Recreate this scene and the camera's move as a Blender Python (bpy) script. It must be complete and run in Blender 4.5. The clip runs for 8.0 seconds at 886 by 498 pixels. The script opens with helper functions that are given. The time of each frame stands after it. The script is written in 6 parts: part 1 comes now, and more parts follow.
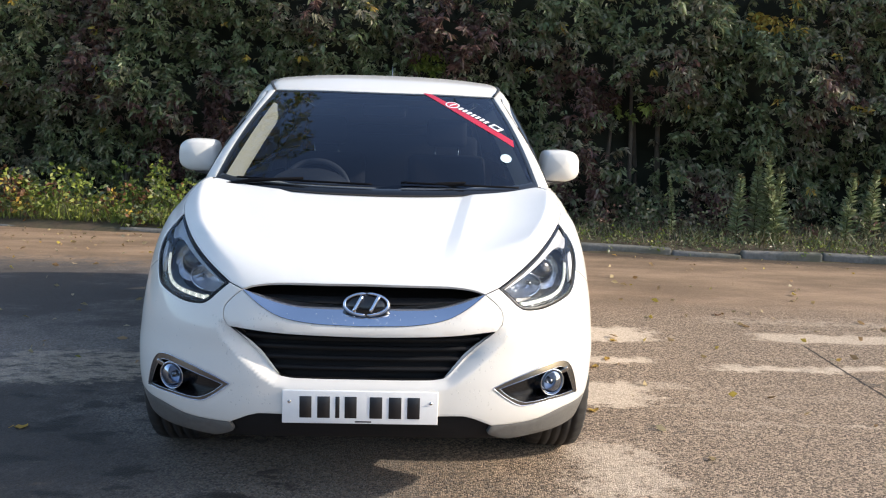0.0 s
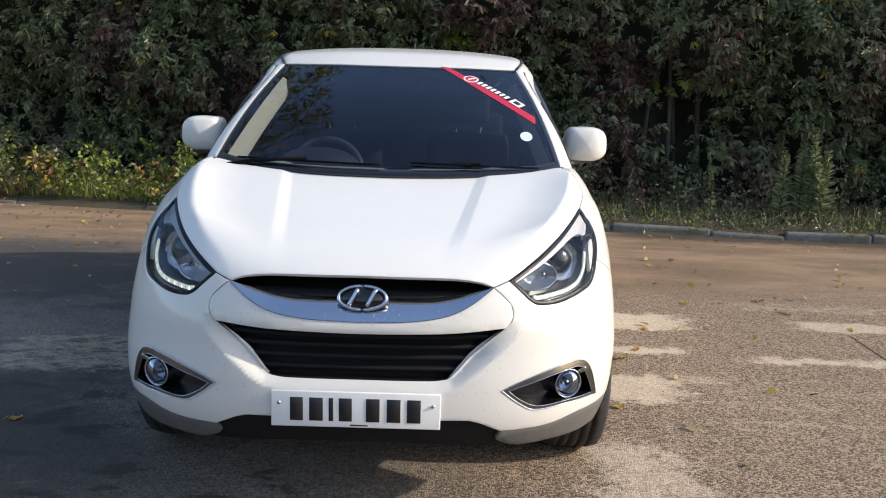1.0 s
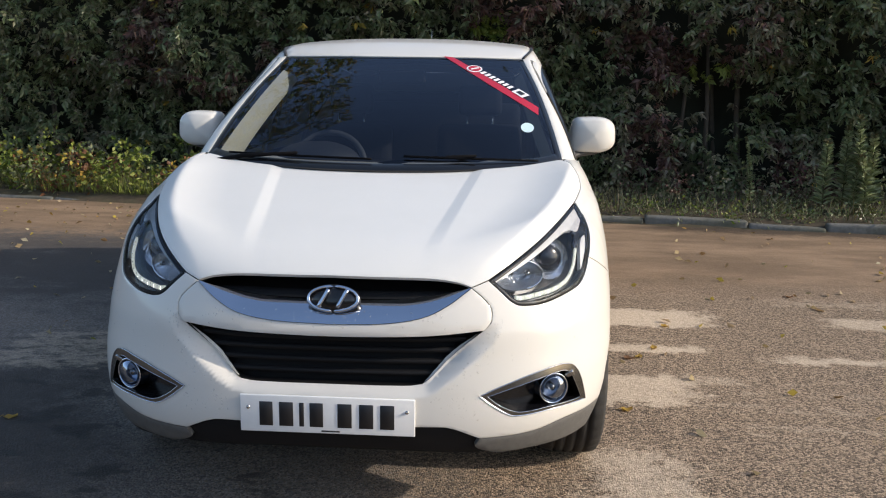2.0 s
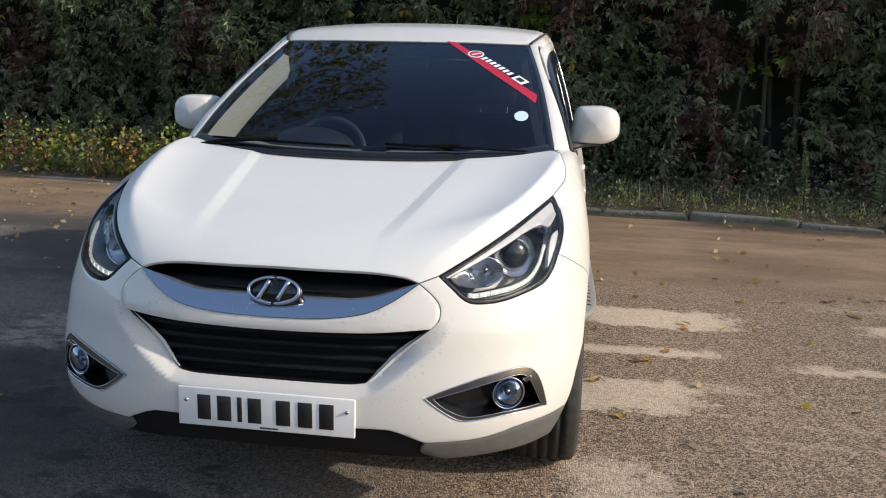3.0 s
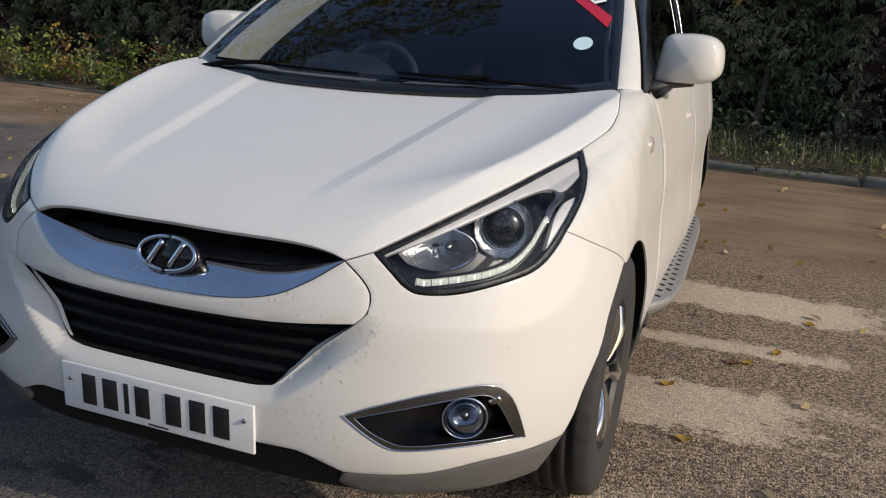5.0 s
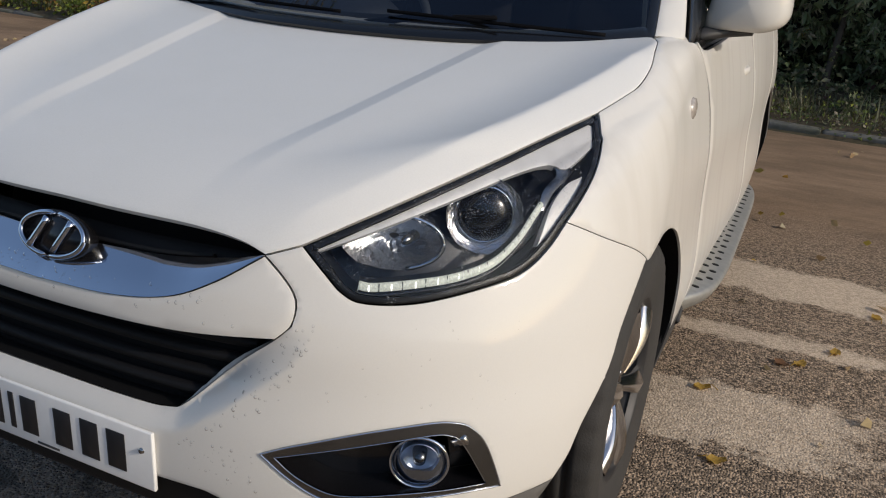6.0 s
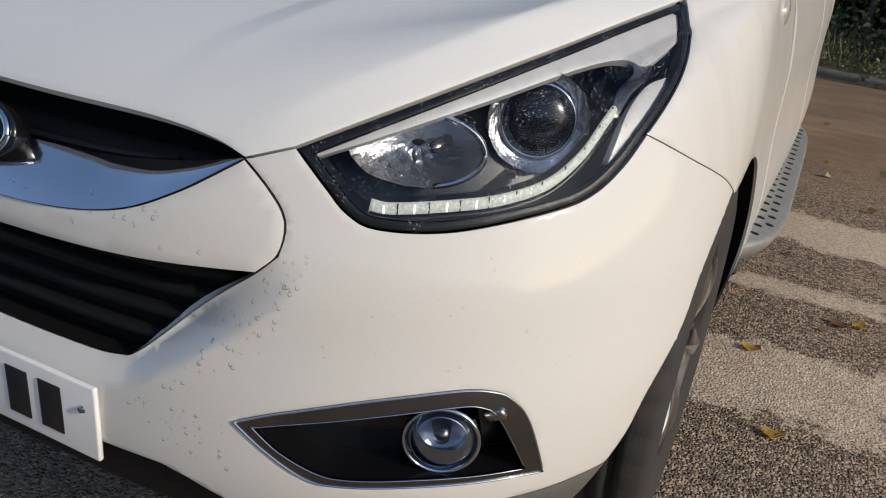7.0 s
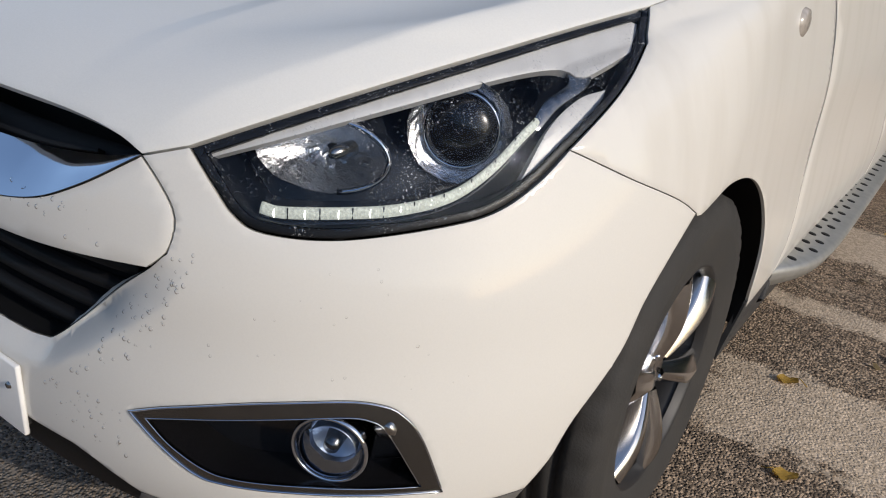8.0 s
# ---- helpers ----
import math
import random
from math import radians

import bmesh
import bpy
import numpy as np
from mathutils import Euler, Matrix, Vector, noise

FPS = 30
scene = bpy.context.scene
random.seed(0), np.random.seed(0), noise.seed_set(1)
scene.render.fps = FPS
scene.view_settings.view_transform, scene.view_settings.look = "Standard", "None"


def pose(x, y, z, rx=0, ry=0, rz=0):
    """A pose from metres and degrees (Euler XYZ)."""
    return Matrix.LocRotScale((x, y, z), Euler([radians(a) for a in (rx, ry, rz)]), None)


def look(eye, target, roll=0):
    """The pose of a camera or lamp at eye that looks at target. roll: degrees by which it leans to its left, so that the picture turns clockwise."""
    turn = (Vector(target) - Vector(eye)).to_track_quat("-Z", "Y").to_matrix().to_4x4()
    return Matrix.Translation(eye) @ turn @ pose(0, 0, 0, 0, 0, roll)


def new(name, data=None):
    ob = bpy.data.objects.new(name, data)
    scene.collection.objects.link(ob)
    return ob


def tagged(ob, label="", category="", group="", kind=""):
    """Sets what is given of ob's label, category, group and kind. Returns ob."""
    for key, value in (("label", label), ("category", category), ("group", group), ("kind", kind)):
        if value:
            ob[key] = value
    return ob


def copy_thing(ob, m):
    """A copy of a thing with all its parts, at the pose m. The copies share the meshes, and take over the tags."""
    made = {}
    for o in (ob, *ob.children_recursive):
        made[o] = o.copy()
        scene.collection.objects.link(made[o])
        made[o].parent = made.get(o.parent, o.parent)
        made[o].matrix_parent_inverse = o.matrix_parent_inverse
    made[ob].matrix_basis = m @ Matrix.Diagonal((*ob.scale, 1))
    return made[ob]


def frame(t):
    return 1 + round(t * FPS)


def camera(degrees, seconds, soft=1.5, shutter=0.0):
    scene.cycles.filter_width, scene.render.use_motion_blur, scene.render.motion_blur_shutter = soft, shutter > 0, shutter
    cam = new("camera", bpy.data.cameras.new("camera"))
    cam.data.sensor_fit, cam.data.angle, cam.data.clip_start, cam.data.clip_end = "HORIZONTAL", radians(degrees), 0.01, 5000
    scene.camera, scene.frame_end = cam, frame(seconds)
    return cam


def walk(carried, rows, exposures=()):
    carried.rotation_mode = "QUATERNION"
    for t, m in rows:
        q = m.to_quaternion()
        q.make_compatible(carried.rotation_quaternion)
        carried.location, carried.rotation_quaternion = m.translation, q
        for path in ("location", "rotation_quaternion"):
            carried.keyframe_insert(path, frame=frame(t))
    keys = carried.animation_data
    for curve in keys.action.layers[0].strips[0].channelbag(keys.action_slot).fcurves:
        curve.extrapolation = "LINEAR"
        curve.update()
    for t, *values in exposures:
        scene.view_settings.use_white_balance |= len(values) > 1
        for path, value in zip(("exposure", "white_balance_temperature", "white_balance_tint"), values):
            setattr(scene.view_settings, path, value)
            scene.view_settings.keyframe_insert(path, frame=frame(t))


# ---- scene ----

from mathutils.geometry import delaunay_2d_cdt

cam = camera(57.8, 8.0, soft=1.1)
PATH = [
    (0, (0.151, -2.605, 1.358), (0.229, -0.628, 1.068), 1.9),
    (0.5, (0.224, -2.522, 1.359), (0.249, -0.549, 1.032), 1.4),
    (1, (0.265, -2.352, 1.36), (0.25, -0.382, 1.01), 1.7),
    (1.5, (0.329, -2.268, 1.366), (0.268, -0.302, 1.002), 1.2),
    (3, (0.801, -2.045, 1.348), (0.506, -0.107, 0.951), 1.5),
    (3.5, (0.874, -1.867, 1.365), (0.498, 0.051, 0.94), 2.1),
    (4, (1.026, -1.669, 1.349), (0.502, 0.206, 0.892), 2.3),
    (4.5, (1.138, -1.498, 1.349), (0.506, 0.33, 0.844), 2.9),
    (4.7, (1.153, -1.425, 1.326), (0.5, 0.392, 0.804), 2.9),
    (6, (1.142, -0.848, 1.257), (0.368, 0.867, 0.578), 3.8),
    (6.5, (1.077, -0.706, 1.2), (0.272, 0.971, 0.463), 4.8),
    (7, (0.985, -0.597, 1.105), (0.234, 1.071, 0.297), 6.1),
    (7.5, (0.975, -0.531, 1.071), (0.23, 1.118, 0.218), 7.2),
    (8, (1.198, -0.433, 1.137), (0.199, 1.08, 0.292), 6.1),
]
EXPOSURES = [(0, 1.40, 6800, 11), (0.5, 1.25, 6800, 11), (1, 1.10, 6800, 11), (1.5, 0.96, 6850, 11), (3, 0.77, 6850, 11), (3.5, 0.69, 6850, 11), (4.5, 0.39, 6850, 11), (6, 0.13, 6750, 11), (6.5, 0.07, 6700, 11), (7, 0.13, 6630, 11), (7.5, 0.21, 6600, 11), (8, 0.17, 6500, 11)]
walk(cam, [(t, look(eye, target, roll)) for t, eye, target, roll in PATH], EXPOSURES)

# ---- world and sun ----
SUN_EL, SUN_AZ = radians(26.5), radians(97)
world = bpy.data.worlds.new("world")
scene.world = world
world.use_nodes = True
wn = world.node_tree.nodes
sky = wn.new("ShaderNodeTexSky")
sky.sky_type, sky.sun_disc, sky.sun_elevation, sky.sun_rotation = "NISHITA", False, SUN_EL, SUN_AZ
world.node_tree.links.new(sky.outputs[0], wn["Background"].inputs[0])
wn["Background"].inputs[1].default_value = 0.148
sun_data = bpy.data.lights.new("sun", "SUN")
sun_data.energy, sun_data.angle, sun_data.color = 2.2, radians(0.6), (1.0, 0.915, 0.80)
sun = new("sun", sun_data)
to_sun = Vector((math.sin(SUN_AZ) * math.cos(SUN_EL), math.cos(SUN_AZ) * math.cos(SUN_EL), math.sin(SUN_EL)))
sun.matrix_world = look(to_sun * 30, (0, 0, 0))

# ---- materials ----
def material(name, colour, rough=0.5, metal=0.0, coat=0.0, grain=0.0, size=200.0, dirt=0.0, dirt_size=6.0, bump=0.0, bump_size=300.0, emit=0.0, dirt_colour=None, coat_rough=0.03, specular=0.5):
    m = bpy.data.materials.new(name)
    m.use_nodes = True
    n, links = m.node_tree.nodes, m.node_tree.links
    b = n["Principled BSDF"]
    b.inputs["Base Color"].default_value = (*colour, 1)
    b.inputs["Roughness"].default_value = rough
    b.inputs["Metallic"].default_value = metal
    b.inputs["Coat Weight"].default_value = coat
    b.inputs["Coat Roughness"].default_value = coat_rough
    b.inputs["Specular IOR Level"].default_value = specular
    if emit:
        b.inputs["Emission Color"].default_value = (*colour, 1)
        b.inputs["Emission Strength"].default_value = emit
    geo = n.new("ShaderNodeTexCoord")
    last = None
    for amount, scale, tone in ((grain, size, None), (dirt, dirt_size, dirt_colour)):
        if not amount:
            continue
        t = n.new("ShaderNodeTexNoise")
        t.inputs["Scale"].default_value, t.inputs["Detail"].default_value = scale, 5
        links.new(geo.outputs["Object"], t.inputs["Vector"])
        r = n.new("ShaderNodeMapRange")
        r.inputs[1].default_value, r.inputs[2].default_value = 0.35, 0.7
        r.inputs[3].default_value, r.inputs[4].default_value = 0.0, amount
        links.new(t.outputs["Fac"], r.inputs[0])
        mix = n.new("ShaderNodeMix")
        mix.data_type = "RGBA"
        links.new(r.outputs[0], mix.inputs["Factor"])
        if last:
            links.new(last, mix.inputs["A"])
        else:
            mix.inputs["A"].default_value = (*colour, 1)
        mix.inputs["B"].default_value = (*(tone or [c * 0.45 for c in colour]), 1)
        last = mix.outputs["Result"]
    if last:
        links.new(last, b.inputs["Base Color"])
    if bump:
        t = n.new("ShaderNodeTexNoise")
        t.inputs["Scale"].default_value, t.inputs["Detail"].default_value = bump_size, 4
        links.new(geo.outputs["Object"], t.inputs["Vector"])
        k = n.new("ShaderNodeBump")
        k.inputs["Strength"].default_value, k.inputs["Distance"].default_value = bump, 0.002
        links.new(t.outputs["Fac"], k.inputs["Height"])
        links.new(k.outputs[0], b.inputs["Normal"])
    return m


def glass(name, tint, ior=1.5, rough=0.0, sheen=(0.8, 0.8, 0.8)):
    m = bpy.data.materials.new(name)
    m.use_nodes = True
    n, links = m.node_tree.nodes, m.node_tree.links
    n.remove(n["Principled BSDF"])
    clear, gloss, mix, fres = (n.new("ShaderNode" + k) for k in ("BsdfTransparent", "BsdfGlossy", "MixShader", "Fresnel"))
    clear.inputs[0].default_value = (*tint, 1)
    gloss.inputs["Roughness"].default_value = rough
    gloss.inputs["Color"].default_value = (*sheen, 1)
    fres.inputs[0].default_value = ior
    links.new(fres.outputs[0], mix.inputs[0])
    links.new(clear.outputs[0], mix.inputs[1])
    links.new(gloss.outputs[0], mix.inputs[2])
    links.new(mix.outputs[0], n["Material Output"].inputs[0])
    return m


PAINT = material("white_paint", (0.635, 0.615, 0.575), 0.6, coat=0.75, grain=0.05, size=420, dirt=0.15, dirt_size=3.0, dirt_colour=(0.65, 0.62, 0.56), bump=0.02, bump_size=900, coat_rough=0.09, specular=0.15)
# Bonnet copy of the paint: mottled with dew, and lightened to look better lit.
DEW_LIT_PAINT = material("white_paint_dewy_lit", (0.67, 0.665, 0.64), 0.65, coat=0.35, grain=0.08, size=380, dirt=0.30, dirt_size=7.0, dirt_colour=(0.70, 0.69, 0.67), bump=0.12, bump_size=700, coat_rough=0.22, specular=0.15)
SIDE_PAINT = material("white_paint_streaked", (0.635, 0.615, 0.575), 0.6, coat=0.75, dirt=0.15, dirt_size=3.0, dirt_colour=(0.65, 0.62, 0.56), bump=0.02, bump_size=900, coat_rough=0.09, specular=0.15)


def streaks(m, amount):
    """Faint upright runs of road dirt over the paint."""
    n, links = m.node_tree.nodes, m.node_tree.links
    b = n["Principled BSDF"]
    before = b.inputs["Base Color"].links[0].from_socket
    co, mp, t, r, mix = (n.new("ShaderNode" + k) for k in ("TexCoord", "Mapping", "TexNoise", "MapRange", "Mix"))
    mp.inputs["Scale"].default_value = (9, 15, 1.9)
    t.inputs["Scale"].default_value, t.inputs["Detail"].default_value = 1.0, 4
    r.inputs[1].default_value, r.inputs[2].default_value = 0.50, 0.72
    r.inputs[3].default_value, r.inputs[4].default_value = 0.0, amount
    mix.data_type = "RGBA"
    mix.inputs["B"].default_value = (0.40, 0.36, 0.30, 1)
    links.new(co.outputs["Object"], mp.inputs[0])
    links.new(mp.outputs[0], t.inputs["Vector"])
    links.new(t.outputs["Fac"], r.inputs[0])
    links.new(r.outputs[0], mix.inputs["Factor"])
    links.new(before, mix.inputs["A"])
    links.new(mix.outputs["Result"], b.inputs["Base Color"])


streaks(SIDE_PAINT, 0.19)
BLACK = material("black_plastic", (0.008, 0.008, 0.009), 0.6, specular=0.2, bump=0.15, bump_size=700)
GLOSS_BLACK = material("gloss_black", (0.006, 0.006, 0.007), 0.22, coat=0.2)
GREY_PLASTIC = material("grey_plastic", (0.115, 0.112, 0.106), 0.55, grain=0.3, size=60, bump=0.2, bump_size=800)
DARK_PLASTIC = material("dark_plastic", (0.035, 0.035, 0.036), 0.6, grain=0.3, size=40, bump=0.2, bump_size=800)
CHROME = material("chrome", (0.56, 0.60, 0.68), 0.07, metal=1.0)
SATIN = material("satin_chrome", (0.42, 0.41, 0.40), 0.24, metal=1.0, grain=0.2, size=25)
SILVER = material("silver_reflector", (0.66, 0.65, 0.635), 0.5, metal=0.15, grain=0.15, size=30, bump=0.1, bump_size=120)
REFLECTOR = material("bright_reflector", (0.85, 0.86, 0.88), 0.12, metal=1.0, bump=0.35, bump_size=130)
RIM_CHROME = material("dark_chrome", (0.21, 0.21, 0.21), 0.24, metal=1.0, grain=0.3, size=18)
LAMP_BOWL = material("lamp_bowl", (0.78, 0.79, 0.82), 0.26, metal=1.0, bump=0.6, bump_size=330)
LAMP_BASE = material("lamp_base", (0.007, 0.010, 0.016), 0.35, coat=0.1, grain=0.3, size=40)
FOG_BOWL = material("fog_bowl", (0.44, 0.51, 0.62), 0.40, metal=1.0, bump=0.4, bump_size=90)
ALLOY = material("alloy", (0.60, 0.60, 0.61), 0.2, metal=1.0, grain=0.2, size=30)
DARK_ALLOY = material("dark_alloy", (0.030, 0.030, 0.032), 0.5, metal=0.4, grain=0.25, size=30)
SEAL = material("lamp_seal", (0.007, 0.007, 0.008), 0.4, specular=0.3)
RUBBER = material("tyre_rubber", (0.026, 0.025, 0.024), 0.8, grain=0.35, size=18, dirt=0.5, dirt_size=9, dirt_colour=(0.042, 0.038, 0.034), bump=0.4, bump_size=220)
GLASS = glass("window_glass", (0.29, 0.34, 0.40), 1.5, sheen=(0.72, 0.78, 0.92))
SIDE_GLASS = glass("side_glass", (0.30, 0.34, 0.33))
LENS = glass("clear_lens", (0.90, 0.92, 0.95), 1.42, sheen=(0.27, 0.33, 0.42))


def mist(m, most, least, size):
    """Fine condensation on a clear lens: pale specks gathered in streaks."""
    n, links = m.node_tree.nodes, m.node_tree.links
    out = n["Material Output"]
    before = out.inputs[0].links[0].from_socket
    co, mp = n.new("ShaderNodeTexCoord"), n.new("ShaderNodeMapping")
    mp.inputs["Scale"].default_value = (26, 26, 7)
    links.new(co.outputs["Object"], mp.inputs[0])
    facs = []
    for scale, lo, hi, vec in ((1.0, 0.42, 0.68, mp.outputs[0]), (size, 0.60, 0.67, co.outputs["Object"])):
        t, r = n.new("ShaderNodeTexNoise"), n.new("ShaderNodeMapRange")
        t.inputs["Scale"].default_value, t.inputs["Detail"].default_value = scale, 3
        r.inputs[1].default_value, r.inputs[2].default_value = lo, hi
        links.new(vec, t.inputs["Vector"])
        links.new(t.outputs["Fac"], r.inputs[0])
        facs.append(r.outputs[0])
    mul, end = n.new("ShaderNodeMath"), n.new("ShaderNodeMapRange")
    mul.operation = "MULTIPLY"
    links.new(facs[0], mul.inputs[0])
    links.new(facs[1], mul.inputs[1])
    end.inputs[3].default_value, end.inputs[4].default_value = least, most
    links.new(mul.outputs[0], end.inputs[0])
    film_, mix = n.new("ShaderNodeBsdfDiffuse"), n.new("ShaderNodeMixShader")
    film_.inputs[0].default_value = (0.75, 0.78, 0.82, 1)
    links.new(end.outputs[0], mix.inputs[0])
    links.new(before, mix.inputs[1])
    links.new(film_.outputs[0], mix.inputs[2])
    links.new(mix.outputs[0], out.inputs[0])


mist(LENS, 0.55, 0.0, 420)
PLATE = material("plate_white", (0.78, 0.78, 0.77), 0.35, grain=0.06, size=60, coat=0.3)
INK = material("ink_black", (0.012, 0.012, 0.014), 0.4)
RED = material("red_film", (0.45, 0.012, 0.035), 0.4)
WHITE = material("white_film", (0.8, 0.8, 0.8), 0.5)
DISC = material("paper_disc", (0.50, 0.66, 0.70), 0.6)
LED = material("led_white", (0.60, 0.63, 0.55), 0.15, emit=0.38, grain=0.9, size=300, bump=1.0, bump_size=260)
LED_DOT = material("led_dot", (1.0, 0.97, 0.88), 0.3, emit=1.8)
CABIN = material("cabin_dark", (0.006, 0.006, 0.008), 0.7, grain=0.3, size=50)
FABRIC = material("seat_fabric", (0.010, 0.010, 0.013), 0.9, grain=0.4, size=120)
WIPER = material("wiper_rubber", (0.004, 0.004, 0.005), 0.7, specular=0.06)
CREAM = material("cream_trim", (0.80, 0.76, 0.62), 0.7, grain=0.1, size=80)
REPEATER = material("repeater_lens", (0.42, 0.38, 0.34), 0.25, coat=0.6, grain=0.5, size=80)
BOARD = material("running_board_alloy", (0.42, 0.42, 0.40), 0.42, metal=0.6, grain=0.3, size=40)
FOG_LENS = glass("fog_lens", (0.80, 0.84, 0.90), 1.5, sheen=(0.30, 0.35, 0.44))
DROP = glass("water", (0.97, 0.97, 0.97), 1.33)

# ---- body surfaces of the car ----
def ramp(v, pts):
    """Smooth curve through a few (v, value) pairs."""
    xs, ys = np.array(pts, float).T
    m = np.gradient(ys, xs)
    v = np.clip(v, xs[0], xs[-1])
    i = np.clip(np.searchsorted(xs, v) - 1, 0, len(xs) - 2)
    h = xs[i + 1] - xs[i]
    t = (v - xs[i]) / h
    return ((1 + 2 * t) * (1 - t) ** 2 * ys[i] + t * (1 - t) ** 2 * h * m[i] + t * t * (3 - 2 * t) * ys[i + 1] + t * t * (t - 1) * h * m[i + 1])

def smax(a, b, k):
    h = np.clip(0.5 + 0.5 * (a - b) / k, 0, 1)
    return b + (a - b) * h + k * h * (1 - h)

def bump(v):
    v = np.clip(np.abs(v), 0, 1)
    return (1 - v * v) ** 2

def lower_body(p):
    x, y, z = np.abs(p[..., 0]), p[..., 1], p[..., 2]
    nose = ramp(z, [(0.15, 0.09), (0.25, 0.045), (0.37, 0.0), (0.5, 0.0), (0.6, 0.012), (0.68, 0.012), (0.75, 0.025), (0.85, 0.07), (0.95, 0.16)])
    half = ramp(z, [(0.15, 0.86), (0.3, 0.891), (0.5, 0.911), (0.72, 0.905), (0.85, 0.896), (0.95, 0.88), (1.1, 0.845)])
    half = half + 0.010 * np.clip((y - 0.85) / 0.5, 0, 1) * bump((z - 0.5) / 0.4)
    half = half - 0.012 * bump((z - 0.62) / 0.2) * np.clip((y - 1.0) / 0.5, 0, 1)
    half = half + 0.034 * np.clip((y - 1.3) / 1.7, 0, 1) ** 2 * (3 - 2 * np.clip((y - 1.3) / 1.7, 0, 1)) - np.clip(y - 3.6, 0, 2) ** 2 * 0.09
    wide = ramp(z, [(0.2, 3.1), (0.42, 3.2), (0.6, 3.0), (0.75, 2.62), (1.0, 2.6)])
    reach = ramp(z, [(0.2, 0.70), (0.55, 0.72), (0.70, 0.765), (0.80, 0.80), (1.0, 0.80)])
    plan = (np.clip(reach - (y - nose), 0, 5) / reach) ** 2.1 + (x / half) ** wide
    g1 = (plan ** (1 / 2.3) - 1) * 0.75
    h = ramp(y, [(-0.05, 0.82), (0.06, 0.855), (0.2, 0.905), (0.5, 0.968), (0.9, 1.048), (1.1, 1.085), (1.3, 1.11), (1.6, 1.12), (4.4, 1.14)])
    crown = 0.02 * np.clip(x / 0.75, 0, 1.3) ** 2 * np.clip(1.2 - y, 0, 1)
    step = 0.0085 * np.clip((x - (0.232 + 0.150 * y)) / 0.045, 0, 1) * np.clip((y - 0.06) / 0.40, 0, 1)
    off = x - ramp(y, [(0.0, 0.30), (0.08, 0.385), (0.16, 0.445), (0.25, 0.515), (0.34, 0.570), (0.46, 0.625), (0.70, 0.702), (1.0, 0.762), (1.3, 0.79)])
    ridge = np.where(off < 0, 0.024 * np.clip(1 + off / 0.19, 0, 1) ** 2, 0.024 - 0.56 * (np.sqrt(np.clip(off, 0, 0.2) ** 2 + 0.010 ** 2) - 0.010))
    ridge = np.clip(ridge, -0.025, 1) * np.clip((y - 0.03) / 0.15, 0, 1) * np.clip((1.25 - y) / 0.3, 0, 1)
    g2 = (z - h + crown - step - ridge) * 0.97
    g3 = (0.16 - z)
    g4 = y - ramp(z, [(0.2, 4.25), (0.5, 4.36), (0.9, 4.33), (1.2, 4.25)])
    f = smax(g1, g2, 0.075)
    f = smax(f, g3, 0.04)
    return smax(f, g4, 0.15)
def greenhouse(p):
    x, y, z = np.abs(p[..., 0]), p[..., 1], p[..., 2]
    ws = ramp(z,[(0.98, 0.80), (1.08, 0.97), (1.237, 1.225), (1.4, 1.54), (1.552, 1.87), (1.7, 2.2)]) + 0.10 * (x / 0.605) ** 2.4
    g1 = (ws - y) * 0.55
    roof = ramp(y, [(1.6, 1.50), (1.95, 1.608), (2.4, 1.68), (2.9, 1.695), (3.5, 1.675), (4.2, 1.60)]) - 0.028 * (x / 0.6) ** 2.5
    g2 = z - roof
    g3 = (x - ramp(z, [(0.9, 0.875), (1.1, 0.835), (1.35, 0.77), (1.6, 0.685)]) - 0.02 * np.clip(y - 1.8, 0, 1.2) + 0.08 * np.clip(y - 3.3, 0, 2) ** 2) * 0.92
    g4 = (y - ramp(z, [(0.9, 4.40), (1.2, 4.28), (1.5, 4.08), (1.65, 3.98)])) * 0.9
    return smax(smax(smax(g1, g2, 0.03), g3, 0.08), g4, 0.08)


def body(p):
    return -smax(-lower_body(p), -greenhouse(p), 0.02)


def unit(v):
    return v / np.maximum(np.linalg.norm(v, axis=-1, keepdims=True), 1e-9)


class Caster:
    """Lays flat outlines on a surface: rays from an inner point, unrolled round an axis."""

    def __init__(self, fn, centre, axis):
        self.fn, self.c, self.a = fn, np.array(centre, float), unit(np.array(axis, float))
        self.e1 = unit(np.cross(self.a, (0, 0, 1.0)))
        self.e2 = np.cross(self.e1, self.a)

    def flat(self, p):
        d = unit(np.asarray(p, float) - self.c)
        th = np.arccos(np.clip(d @ self.a, -1, 1))
        q = np.stack([d @ self.e1, d @ self.e2], -1)
        return unit(q) * th[:, None]

    def lift(self, uv):
        th = np.linalg.norm(uv, axis=1, keepdims=True)
        q = unit(uv)
        d = np.cos(th) * self.a + np.sin(th) * (q[:, :1] * self.e1 + q[:, 1:] * self.e2)
        steps = np.linspace(0.12, 2.6, 70)
        lo, hi = np.full(len(d), steps[-2]), np.full(len(d), steps[-1])
        found = np.zeros(len(d), bool)
        for a, b in zip(steps[:-1], steps[1:]):
            out = (self.fn(self.c + d * b) > 0) & ~found
            lo[out], hi[out] = a, b
            found |= out
        for _ in range(22):
            mid = (lo + hi) / 2
            out = self.fn(self.c + d * mid[:, None]) > 0
            hi[out], lo[~out] = mid[out], mid[~out]
        p = self.c + d * lo[:, None]
        h = 0.004
        n = np.stack([self.fn(p + e) - self.fn(p - e) for e in np.eye(3) * h], -1)
        return p, unit(n)


